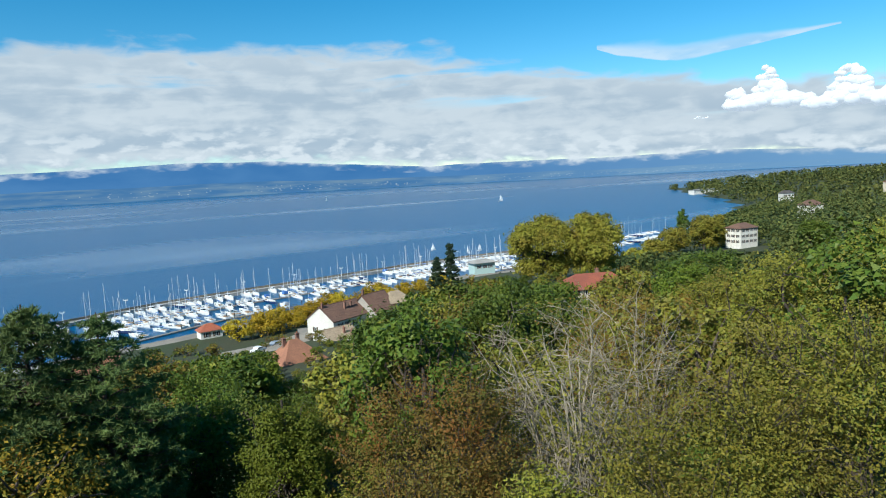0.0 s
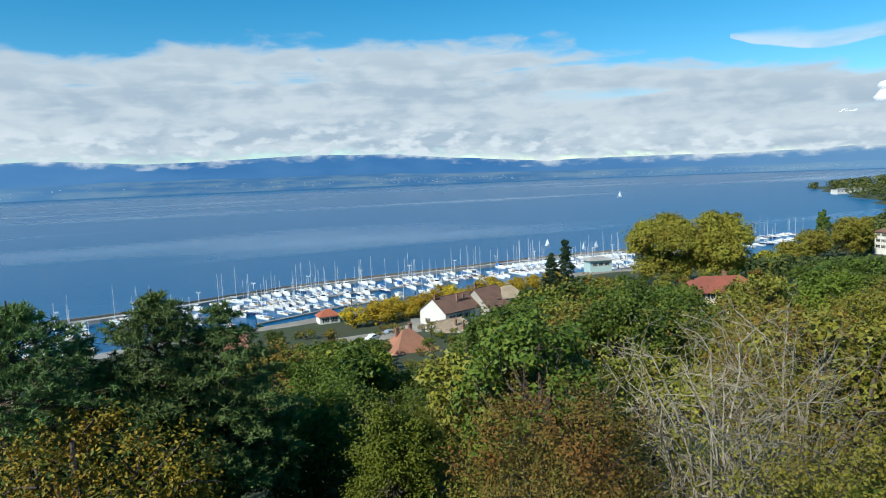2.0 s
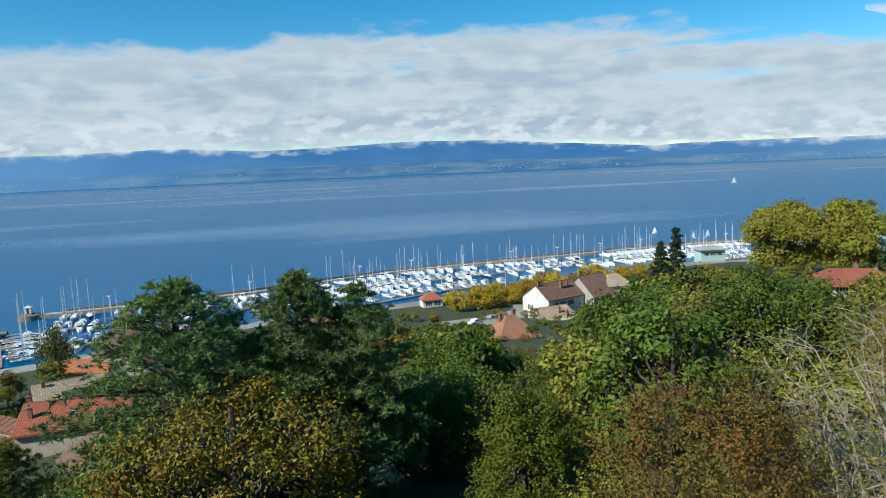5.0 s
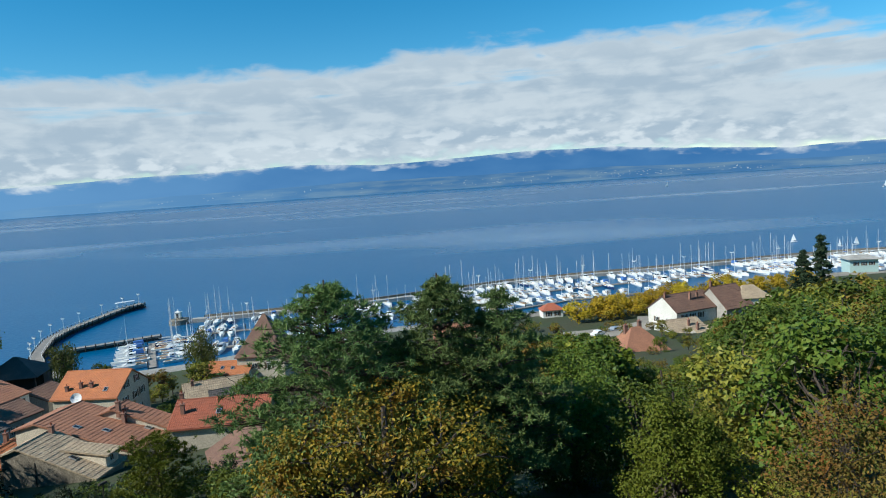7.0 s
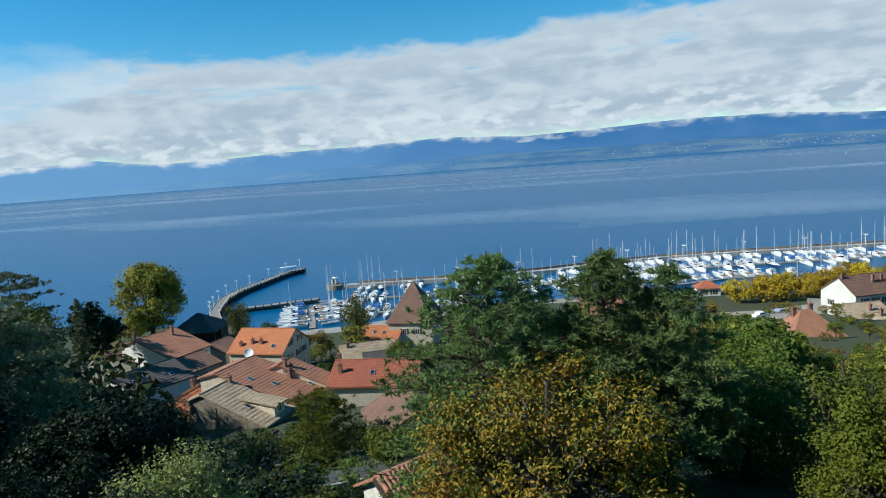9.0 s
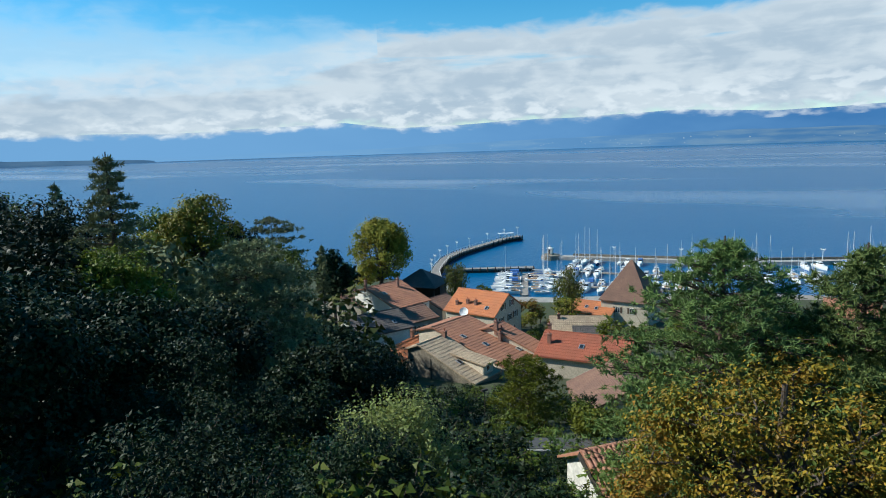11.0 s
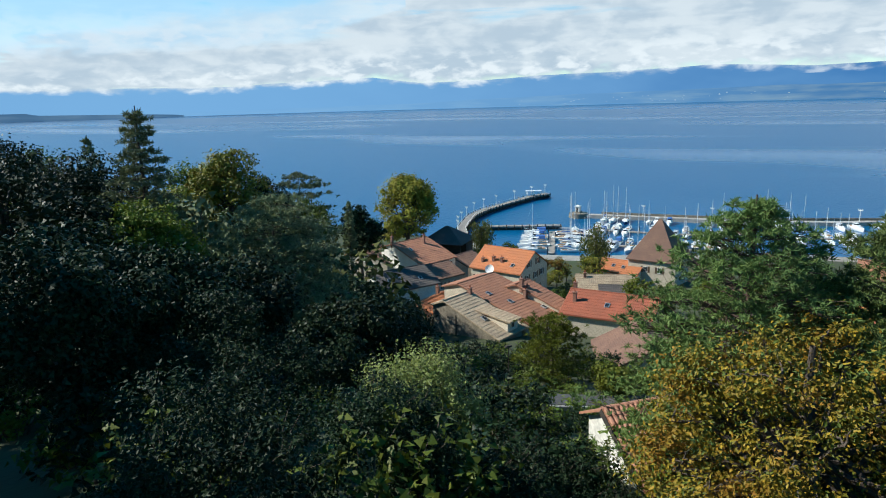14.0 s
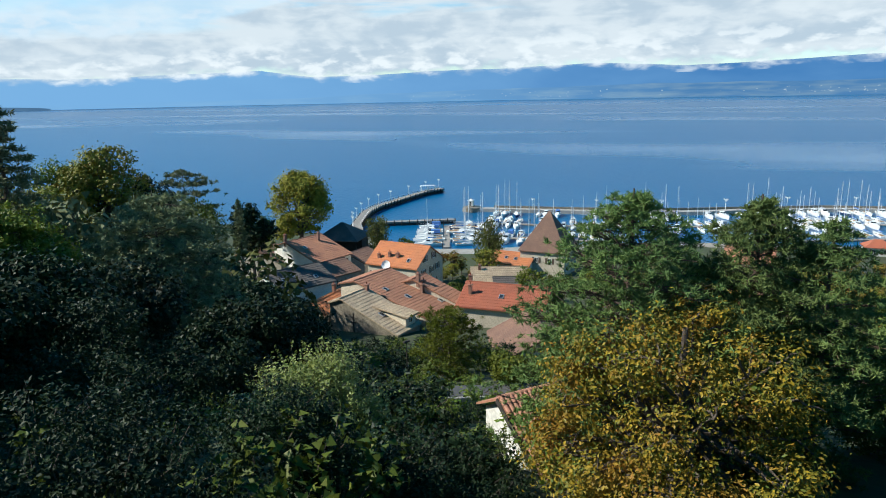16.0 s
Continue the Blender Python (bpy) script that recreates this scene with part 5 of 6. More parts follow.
def strip(points, width, thick, lift, z_of=None):
    """A flat band along a line on the ground."""
    p = np.array(points, float)
    t = np.linspace(0, 1, len(p))
    q = np.linspace(0, 1, 40)
    xy = np.stack([np.interp(q, t, p[:, 0]), np.interp(q, t, p[:, 1])], 1)
    d = unit(np.gradient(xy, axis=0))
    nrm = np.stack([-d[:, 1], d[:, 0]], 1)
    z = ground(xy[:, 0], xy[:, 1]) + lift if z_of is None else np.full(40, z_of)
    l, r = xy + nrm * width / 2, xy - nrm * width / 2
    v = np.concatenate([np.c_[l, z], np.c_[r, z], np.c_[l, z - thick], np.c_[r, z - thick]])
    i = np.arange(39)
    f = np.concatenate([np.stack([i, i + 40, i + 41, i + 1], 1), np.stack([i, i + 1, i + 81, i + 80], 1), np.stack([i + 41, i + 40, i + 120, i + 121], 1), np.array([(0, 80, 120, 40), (39, 79, 159, 119)])])
    return (v, f), xy, z


band, rxy, rz_ = strip(ROAD, 4.5, 0.8, 0.55)
tagged(part("road", band, ASPHALT), "narrow asphalt road across the wooded slope", "road", kind="structure")
nr = unit(np.gradient(rxy, axis=0))
edge = rxy + np.stack([nr[:, 1], -nr[:, 0]], 1) * 2.15
band, _, _ = strip(edge[::3], 0.3, 0.9, 1.0)
tagged(part("parapet", band, CONCRETE), "low pale concrete parapet beside the road", "wall", kind="structure")
rail = empty("road_railing", "thin dark metal railing beside the road", "railing", m=pose(edge[20][0], edge[20][1], rz_[20]))
inv = np.array([edge[20][0], edge[20][1], rz_[20]])
for k in range(0, 40, 2):
    part("post", tube(np.array([(*edge[k], rz_[k] + 0.3), (*edge[k], rz_[k] + 1.2)]) - inv, (0.03, 0.03), 5), DARKWOOD, rail)
for lift in (0.75, 1.2):
    part("bar", tube(np.c_[edge, rz_ + lift] - inv, [0.025] * 40, 5), DARKWOOD, rail)
for k, (px, py) in enumerate(((-46.6, 27.6),)):
    lampost = empty("street_lamp", "slim grey street lamp beside the road", "lamp", "street lamps", m=pose(px, py, ground(px, py)))
    part("pole", tube([(0, 0, -0.5), (0, 0, 2.5), (0, 0, 5.0)], (0.05, 0.04, 0.035), 6), DARKWOOD, lampost)
    part("lantern", box(-0.12, -0.3, 4.95, 0.12, 0.3, 5.1, 0.03), DARKWOOD, lampost)

# terrace under the viewpoint, a walled platform
plan = [(-4.5, -9), (5, -9), (5, 2.9), (-0.9, 2.75), (-3.4, 1.55), (-4.5, 1.25)]
tv = np.array([(x, y, 48.42) for x, y in plan] + [(x, y, 40.0) for x, y in plan])
tf = [np.array([tuple(range(6))]), np.array([(k, k + 6, (k + 1) % 6 + 6, (k + 1) % 6) for k in range(6)])]
tagged(part("terrace", (tv, tf), STONE), "walled stone terrace of the viewpoint", "terrace", kind="structure")
# promenade and quays along the harbour
band, _, _ = strip([(-120, 184), (-92, 208), (-57, 247), (-22, 291), (10, 316), (40, 328)], 9, 1.5, 0, 1.62)
tagged(part("promenade", band, GRAVEL), "pale promenade along the marina", "pavement", kind="structure")
band, _, _ = strip([(-215, 104), (-203, 107), (-172, 112), (-158, 128), (-148, 148), (-122, 186)], 7, 1.5, 0, 1.58)
tagged(part("quay", band, CONCRETE), "pale concrete quay of the old harbour", "pavement", kind="structure")
band, _, _ = strip([(-60, 168), (-48, 176), (-40, 190), (-44, 206)], 10, 0.6, 0.5)
tagged(part("car_park", band, GRAVEL), "gravel yard beside the villa", "yard", kind="structure")


# ---- harbour ----
def hull_piece(ln, beam, free, draft=0.35, fine=0.9):
    """A boat's shell, bow at +x."""
    st = np.linspace(-0.5, 0.5, 9)
    secs = []
    for s in st:
        q = (s + 0.5)
        half = beam / 2 * (0.80 + 0.2 * math.sin(min(1, q * 2) * math.pi / 2)) * (1 - max(0, (q - 0.45) / 0.55) ** 2.2)
        sheer = free * (1 + 0.28 * max(0, q - 0.3))
        rake = 0.06 * ln * max(0, (q - 0.8) / 0.2)
        x = s * ln
        secs.append([(x + rake, half, sheer), (x + rake * 0.6, half * 0.93, sheer * 0.45), (x, half * 0.55 * fine, -draft * 0.6), (x - rake, 0, -draft), (x, -half * 0.55 * fine, -draft * 0.6), (x + rake * 0.6, -half * 0.93, sheer * 0.45), (x + rake, -half, sheer)])
    v = np.array(secs).reshape(-1, 3)
    i = (np.arange(8)[:, None] * 7 + np.arange(6)[None]).ravel()
    f = np.stack([i, i + 1, i + 8, i + 7], 1)
    return (v, [f, np.array([(0, 1, 5, 6), (1, 2, 4, 5)]), np.array([(2, 3, 4)])]), np.array(secs)


def deck_piece(secs, sink=0.06):
    l, r = secs[:, 0] - [0, 0, sink], secs[:, 6] - [0, 0, sink]
    m = (l + r) / 2 + [0, 0, 0.06]
    v = np.concatenate([l * [1, 0.97, 1], m, r * [1, 0.97, 1]])
    i = np.arange(8)
    return v, np.concatenate([np.stack([i, i + 9, i + 10, i + 1], 1), np.stack([i + 9, i + 18, i + 19, i + 10], 1)])


def cabin_piece(x0, x1, half, z0, z1, rake=0.5, in_=0.75):
    """A coachroof with sloping sides and front."""
    v = np.array([(x0, -half, z0), (x1, -half * 0.7, z0), (x1, half * 0.7, z0), (x0, half, z0), (x0 + 0.1, -half * in_, z1), (x1 - rake, -half * 0.55, z1), (x1 - rake, half * 0.55, z1), (x0 + 0.1, half * in_, z1)])
    return v, BOX_F


def sailing_boat(label, ln, mast, hull_mat, cover, m, sails=False, group="boats in the marina"):
    b = empty("sailing_boat", label, "boat", group, m=m)
    beam, free = ln * 0.31, 0.55 + ln * 0.05
    piece, secs = hull_piece(ln, beam, free)
    part("hull", piece, hull_mat, b)
    part("deck", deck_piece(secs), DECK, b)
    cab = part("cabin", cabin_piece(-ln * 0.12, ln * 0.24, beam * 0.33, free - 0.1, free + 0.45), GEL, b)
    for s in (-1, 1):
        part("cabin_window", box(-ln * 0.06, s * beam * 0.315 - 0.02, free + 0.1, ln * 0.12, s * beam * 0.315 + 0.02, free + 0.28), GLASS, cab)
    part("cockpit", cabin_piece(-ln * 0.42, -ln * 0.14, beam * 0.28, free - 0.02, free + 0.14, 0.1, 0.9), TEAK, b)
    mx = ln * 0.06
    part("mast", tube([(mx, 0, free), (mx, 0, mast * 0.5), (mx, 0, mast)], (0.10, 0.10, 0.07), 6), ALLOY, b)
    part("spreader", tube([(mx, -beam * 0.32, mast * 0.55), (mx, 0, mast * 0.56), (mx, beam * 0.32, mast * 0.55)], (0.03, 0.03, 0.03), 4), ALLOY, b)
    part("forestay", tube([(ln * 0.49, 0, free * 1.1), (mx, 0, mast * 0.96)], (0.035, 0.02), 3), METAL, b)
    part("backstay", tube([(-ln * 0.49, 0, free), (mx, 0, mast)], (0.014, 0.014), 3), METAL, b)
    part("boom", tube([(mx, 0, free + 1.1), (-ln * 0.36, 0, free + 1.2)], (0.07, 0.06), 6), ALLOY, b)
    if sails:
        part("mainsail", (np.array([(mx - 0.1, 0, free + 1.3), (-ln * 0.36, 0.5, free + 1.4), (-ln * 0.18, 0.5, mast * 0.5), (mx - 0.1, 0, mast * 0.98), (mx - 0.1, 0.04, free + 1.3), (-ln * 0.36, 0.54, free + 1.4), (-ln * 0.18, 0.54, mast * 0.5), (mx - 0.1, 0.04, mast * 0.98)]), BOX_F), GEL, b)
        part("jib", (np.array([(ln * 0.48, 0, free + 0.4), (mx - 0.4, 0.7, free + 0.8), (mx + 0.1, 0.2, mast * 0.6), (mx + 0.15, 0, mast * 0.9), (ln * 0.48, 0.04, free + 0.4), (mx - 0.4, 0.74, free + 0.8), (mx + 0.1, 0.24, mast * 0.6), (mx + 0.15, 0.04, mast * 0.9)]), BOX_F), GEL, b)
    else:
        part("sail_cover", tube([(mx + 0.05, 0, free + 1.35), (-ln * 0.1, 0, free + 1.42), (-ln * 0.35, 0, free + 1.32)], (0.16, 0.19, 0.10), 7), cover, b)
    return b


def motor_boat(label, ln, hull_mat, m, canopy=None, group="boats in the marina"):
    b = empty("motor_boat", label, "boat", group, m=m)
    beam, free = ln * 0.34, 0.7 + ln * 0.05
    piece, secs = hull_piece(ln, beam, free, 0.3, 1.2)
    part("hull", piece, hull_mat, b)
    part("deck", deck_piece(secs), DECK, b)
    cab = part("cabin", cabin_piece(-ln * 0.15, ln * 0.28, beam * 0.38, free - 0.1, free + 0.75, 1.2), GEL, b)
    part("windscreen", cabin_piece(-ln * 0.05, ln * 0.12, beam * 0.30, free + 0.72, free + 1.2, 0.7), GLASS, cab)
    part("cockpit", cabin_piece(-ln * 0.44, -ln * 0.16, beam * 0.32, free - 0.02, free + 0.12, 0.1, 0.9), TEAK, b)
    if canopy:
        part("canopy", cabin_piece(-ln * 0.46, ln * 0.02, beam * 0.40, free + 0.25, free + 1.35, 0.6, 0.8), canopy, b)
    else:
        part("roof", cabin_piece(-ln * 0.16, ln * 0.06, beam * 0.32, free + 1.2, free + 1.32, 0.2, 0.95), GEL, b)
    part("rail", tube([(ln * 0.1, beam * 0.42, free + 0.5), (ln * 0.38, beam * 0.24, free + 0.75), (ln * 0.5, 0, free + 0.85), (ln * 0.38, -beam * 0.24, free + 0.75), (ln * 0.1, -beam * 0.42, free + 0.5)], [0.025] * 5, 4), METAL, b)
    return b


BW = [(-223.5, 177), (-200, 197), (-175, 217), (-154, 242), (-138, 270), (-118, 291), (-57, 338.5), (0, 386), (34, 402), (70, 424)]
bw = np.array(BW, float)
seg = np.concatenate([[0], np.cumsum(np.hypot(*np.diff(bw, axis=0).T))])


def along(s):
    """Place and heading along the breakwater."""
    p = np.array([np.interp(s, seg, bw[:, 0]), np.interp(s, seg, bw[:, 1])])
    q = np.array([np.interp(s + 2, seg, bw[:, 0]), np.interp(s + 2, seg, bw[:, 1])]) - np.array([np.interp(s - 2, seg, bw[:, 0]), np.interp(s - 2, seg, bw[:, 1])])
    return p, q / np.hypot(*q)


band, _, _ = strip(BW, 3.4, 5.0, 0, 1.5)
wallpath = tagged(part("breakwater", band, CONCRETE), "long pale stone breakwater of the marina", "breakwater", kind="structure")
pts = [along(s)[0] + np.array([-along(s)[1][1], along(s)[1][0]]) * 1.5 for s in np.linspace(8, seg[-1], 12)]
band, _, _ = strip(pts, 0.5, 1.0, 0, 2.4)
tagged(part("breakwater_parapet", band, STONE), "low stone parapet on the breakwater", "wall", kind="structure")
bm = bmesh.new()
bmesh.ops.create_cone(bm, cap_ends=True, segments=28, radius1=4.4, radius2=4.0, depth=5.0, matrix=Matrix.Translation((-224.5, 176, -0.6)))
tagged(part("breakwater_head", bm, STONE), "rounded stone head of the breakwater", "breakwater", kind="structure")
beacon = empty("harbour_beacon", "small white harbour beacon hut on the breakwater", "beacon", m=pose(-225, 176, 1.9, 0, 0, 30))
part("base", box(-1.4, -1.4, 0, 1.4, 1.4, 0.5, 0.1), STONE, beacon)
part("wall", box(-1.0, -1.0, 0.5, 1.0, 1.0, 2.9), WHITEWALL, beacon)
part("roof", hip_roof(2.0, 2.0, 2.9, 3.3, 0.3), PALEFRAME, beacon)
part("lantern", tube([(0, 0, 3.2), (0, 0, 3.7), (0, 0, 4.0)], (0.25, 0.25, 0.05), 8), METAL, beacon)
part("door", box(-0.4, -1.06, 0.5, 0.4, -1.0, 2.3), DARKWOOD, beacon)

spots = []
rng_b = np.random.default_rng(77)
for off, flip in ((8.0, 0), (22.5, 1), (33.5, 0), (48.0, 1), (59.0, 0), (73.5, 1), (84.5, 0)):
    s = 10.0
    while s < seg[-1] - 6:
        p, d = along(s)
        nrm = np.array([d[1], -d[0]])
        q = p + nrm * off
        inside = inland(np.array([q[0]]), np.array([q[1]]))[0] < -11
        gap = (s % 62) < 5
        if inside and not gap and rng_b.uniform() < 0.80:
            head = math.degrees(math.atan2(nrm[1], nrm[0])) + (180 if flip else 0)
            spots.append((q[0] + rng_b.normal() * 0.4, q[1] + rng_b.normal() * 0.4, head + rng_b.normal() * 2.5))
        s += rng_b.uniform(3.7, 4.9)
# the old harbour's own pontoon
for k in range(9):
    for side in (-1, 1):
        a = np.array([-176.0, 126.5]) + (np.array([-203.0, 146.5]) - np.array([-176.0, 126.5])) * (k + 0.5) / 9
        d = unit(np.array([-27.0, 20.0]))
        nrm = np.array([d[1], -d[0]]) * side
        spots.append((*(a + nrm * 6.0), math.degrees(math.atan2(nrm[1], nrm[0])) + rng_b.normal() * 3))


def spot_pose(s):
    return pose(s[0], s[1], 0.0, 0, 0, s[2])


kinds = [
    (sailing_boat("white sailing boat with a blue sail cover", 9.2, 13.0, GEL, CANVAS, spot_pose(spots[0])), 4),
    (sailing_boat("white sailing yacht with a grey sail cover", 11.0, 15.5, GEL, CANVAS2, spot_pose(spots[1])), 3),
    (sailing_boat("navy sailing yacht with a furled sail", 10.0, 14.5, GELBLUE, CANVAS2, spot_pose(spots[2])), 1),
    (sailing_boat("small white sailing boat", 7.2, 9.5, GEL, CANVAS, spot_pose(spots[3])), 4),
    (motor_boat("white motor boat with a low cabin", 8.6, GEL, spot_pose(spots[4])), 4),
    (motor_boat("white motor boat under a blue canopy", 7.4, GEL, spot_pose(spots[5]), CANVAS), 1),
    (motor_boat("white motor boat under a grey canopy", 7.4, GEL, spot_pose(spots[6]), CANVAS2), 3),
]
weights = np.array([k[1] for k in kinds], float)
for s in spots[7:]:
    k = kinds[rng_b.choice(len(kinds), p=weights / weights.sum())][0]
    f = rng_b.uniform(0.85, 1.12)
    copy_thing(k, spot_pose(s) @ Matrix.Diagonal((f, f, f, 1)))
# three moored larger boats at the jetty
copy_thing(kinds[1][0], pose(-199, 154, 0, 0, 0, 140))
copy_thing(kinds[2][0], pose(-190, 153, 0, 0, 0, 20))
for sx, sy, sz, f in ((-9.4, 455, 200, 0.45), (60, 470, 160, 0.45), (14, 430, 120, 0.45), (22, 436, 30, 0.45), (106.0, 1230.0, 30, 1.2), (-340, 1900, 60, 1.3)):
    sailing_boat("small boat under white sails on the lake", 8.0, 11.0, GEL, CANVAS, pose(sx, sy, 0, 0, 0, sz) @ Matrix.Scale(f, 4), True, "sailing boats on the lake")
# the second basin
for k in range(16):
    q = (112 + (k % 8) * 6.5, 425 + (k // 8) * 26 + (k % 8) * 6.0)
    copy_thing(kinds[k % 5][0], pose(q[0], q[1], 0, 0, 0, 130 + (k * 37) % 9))


def pontoon(a, b, width=1.8):
    """A floating walkway with its mooring piles."""
    a, b = np.array(a, float), np.array(b, float)
    ln = float(np.hypot(*(b - a)))
    p = empty("pontoon", "floating wooden pontoon with mooring piles", "pontoon", "pontoons", m=pose(a[0], a[1], 0, 0, 0, math.degrees(math.atan2(b[1] - a[1], b[0] - a[0]))))
    part("walkway", join_np([box(0, -width / 2, 0.15, ln, width / 2, 0.5, 0.03)]), DECKING, p)
    n = max(2, int(ln / 14))
    for k in range(n + 1):
        shared("mooring_post", "mooring_post", tube([(0, 0, -3), (0, 0, 1.5), (0, 0, 2.4)], (0.16, 0.16, 0.14), 8), DARKWOOD, p, pose(ln * k / n, width / 2 + 0.2, 0))
    return p


for off in (28.0, 53.5, 79.0):
    runs, cur = [], []
    for s in np.arange(10, seg[-1] - 6, 3.0):
        p, d = along(s)
        q = p + np.array([d[1], -d[0]]) * off
        if inland(np.array([q[0]]), np.array([q[1]]))[0] < -7:
            cur.append(q)
        elif cur:
            runs.append(cur)
            cur = []
    if cur:
        runs.append(cur)
    for c in runs:
        for k in range(0, len(c) - 2, 18):
            e = c[min(k + 17, len(c) - 1)]
            if np.hypot(*(e - c[k])) > 6:
                pontoon(c[k], e)
pontoon((-174, 125), (-204, 147.2), 2.2)
# dark jetty between the two harbours
jet = empty("jetty", "dark timber jetty on piles", "jetty", m=pose(-222, 131, 0, 0, 0, math.degrees(math.atan2(24, 14))))
part("deck", box(-2, -1.6, 0.9, 27.5, 1.6, 1.5, 0.05), DECKING, jet)
part("fender_wall", box(-2, -1.55, -1.0, 27.4, -1.4, 0.9), DARKWOOD, jet)
for k in range(10):
    shared("jpile", "mooring_post", tube([(0, 0, -4), (0, 0, 1), (0, 0, 2.2)], (0.2, 0.2, 0.18), 8), DARKWOOD, jet, pose(k * 3, -1.75, 0))
# the long landing pier
PIER = [(-210, 112), (-221, 117), (-232, 125), (-246, 136), (-256, 148), (-264, 162), (-277, 186), (-280.5, 200)]
band, pxy, _ = strip(PIER, 3.6, 0.7, 0, 2.0)
pier = empty("landing_pier", "long curved landing pier on dark piles", "pier", m=pose(0, 0, 0))
part("deck", band, DECKING, pier)
band, _, _ = strip(PIER, 3.0, 2.6, 0, 1.3)
part("fender_wall", band, DARKWOOD, pier)
dn = unit(np.gradient(pxy, axis=0))
for k in range(0, 40, 1):
    for side in (-1, 1):
        q = pxy[k] + np.array([-dn[k][1], dn[k][0]]) * 1.9 * side
        shared("ppile", "mooring_post", tube([(0, 0, -4), (0, 0, 1), (0, 0, 2.5)], (0.2, 0.2, 0.17), 7), DARKWOOD, pier, pose(q[0], q[1], 0))
side_l = pxy + np.stack([-dn[:, 1], dn[:, 0]], 1) * 1.6
side_r = pxy - np.stack([-dn[:, 1], dn[:, 0]], 1) * 1.6
for sd in (side_l, side_r):
    part("railing", tube(np.c_[sd, np.full(40, 3.0)], [0.06] * 40, 4), PALEFRAME, pier)
    for k in range(0, 40, 2):
        shared("rpost", "railing_post", tube([(0, 0, 2.0), (0, 0, 3.0)], (0.05, 0.05), 5), PALEFRAME, pier, pose(sd[k][0], sd[k][1], 0))


def pier_lamp(x, y, z=2.0, tall=4.5):
    l = empty("pier_lamp", "white lamp post on the pier", "lamp", "pier lamps", m=pose(x, y, z))
    shared("lpost", "post", tube([(0, 0, 0), (0, 0, 2), (0, 0, tall)], (0.13, 0.10, 0.08), 7), PALEFRAME, l, Matrix())
    shared("larm", "arm", box(-0.9, -0.09, tall - 0.5, 0.9, 0.09, tall - 0.3), PALEFRAME, l, Matrix())
    for sx in (-0.8, 0.8):
        shared("lglobe", "lantern", box(-0.2, -0.22, tall - 0.3, 0.2, 0.22, tall + 0.15, 0.05), METAL, l, pose(sx, 0, 0))


for k in range(3, 40, 4):
    pier_lamp(*(side_l[k]))
for s in np.linspace(25, seg[-1] - 20, 14):
    p, d = along(s)
    pier_lamp(*(p + np.array([-d[1], d[0]]) * 0.6), 1.5, 4.5)
shelter = empty("pier_shelter", "white waiting shelter at the pier head", "shelter", m=pose(-278.3, 190, 2.0, 0, 0, 68))
for sx in (-3.5, 0, 3.5):
    for sy in (-0.9, 0.9):
        part("post", box(sx - 0.08, sy - 0.08, 0, sx + 0.08, sy + 0.08, 2.4), PALEFRAME, shelter)
part("roof", box(-4, -1.3, 2.4, 4, 1.3, 2.6, 0.1), GEL, shelter)
# tall flagpole and a boat hoist by the yard
flag = empty("flagpole", "tall white flagpole on the quay", "flagpole", m=pose(-62, 250, 1.6))
part("pole", tube([(0, 0, 0), (0, 0, 6), (0, 0, 12)], (0.1, 0.08, 0.05), 6), PALEFRAME, flag)


def car(x, y, turn, material, label):
    c = empty("car", label, "car", "parked cars", m=pose(x, y, ground(x, y) + 0.12, 0, 0, turn))
    v = []
    prof = ((-2.1, 0.35), (-2.1, 0.85), (-1.2, 0.95), (-0.7, 1.42), (0.7, 1.42), (1.25, 0.98), (2.05, 0.8), (2.1, 0.35))
    low = np.array([(a, -0.85, b) for a, b in prof])
    hi = np.array([(a, 0.85, b) for a, b in prof])
    i = np.arange(8)
    f = np.stack([i, (i + 1) % 8, (i + 1) % 8 + 8, i + 8], 1)
    part("body", (np.concatenate([low, hi]), [f, np.array([list(range(8))[::-1], list(range(8, 16))])]), material, c)
    part("windscreen", join_np([box(-0.75, -0.87, 1.0, 0.8, 0.87, 1.32)]), GLASS, c)
    for wx in (-1.3, 1.3):
        for wy in (-0.8, 0.8):
            w = part("wheel", turned(tube([(0, 0, -0.1), (0, 0, 0.1)], (0.32, 0.32), 12), pose(wx, wy, 0.3, 90)), GLASS, c)
    return c


for k, (x, y, tn, mat_, lb) in enumerate(((-164, 42, 30, GEL, "white car parked under the park trees"), (-161, 45, 30, METAL, "silver car parked by the lane"), (-178, 90, 10, GEL, "white car parked by the harbour hall"), (-175, 87, 15, CANVAS, "blue car parked by the harbour hall"), (-172, 92, 10, METAL, "grey car parked near the quay"), (-52, 172, 60, GEL, "white car parked near the villa"), (-49, 178, 60, METAL, "grey car parked near the villa"))):
    car(x, y, tn, mat_, lb)
for k in range(6):
    copy_thing(kinds[4 + k % 3][0], pose(-176.5 + k * 2.6, 101.5 - k * 1.0, 2.0, 0, 0, 150) @ Matrix.Scale(0.7, 4))


# ---- trees and bushes that fill the slopes ----
def free_of_houses(x, y, r):
    return all((x - a) ** 2 + (y - b) ** 2 > (c + r * 0.5) ** 2 for a, b, c in FOOTPRINTS)


ROAD_XY = rxy


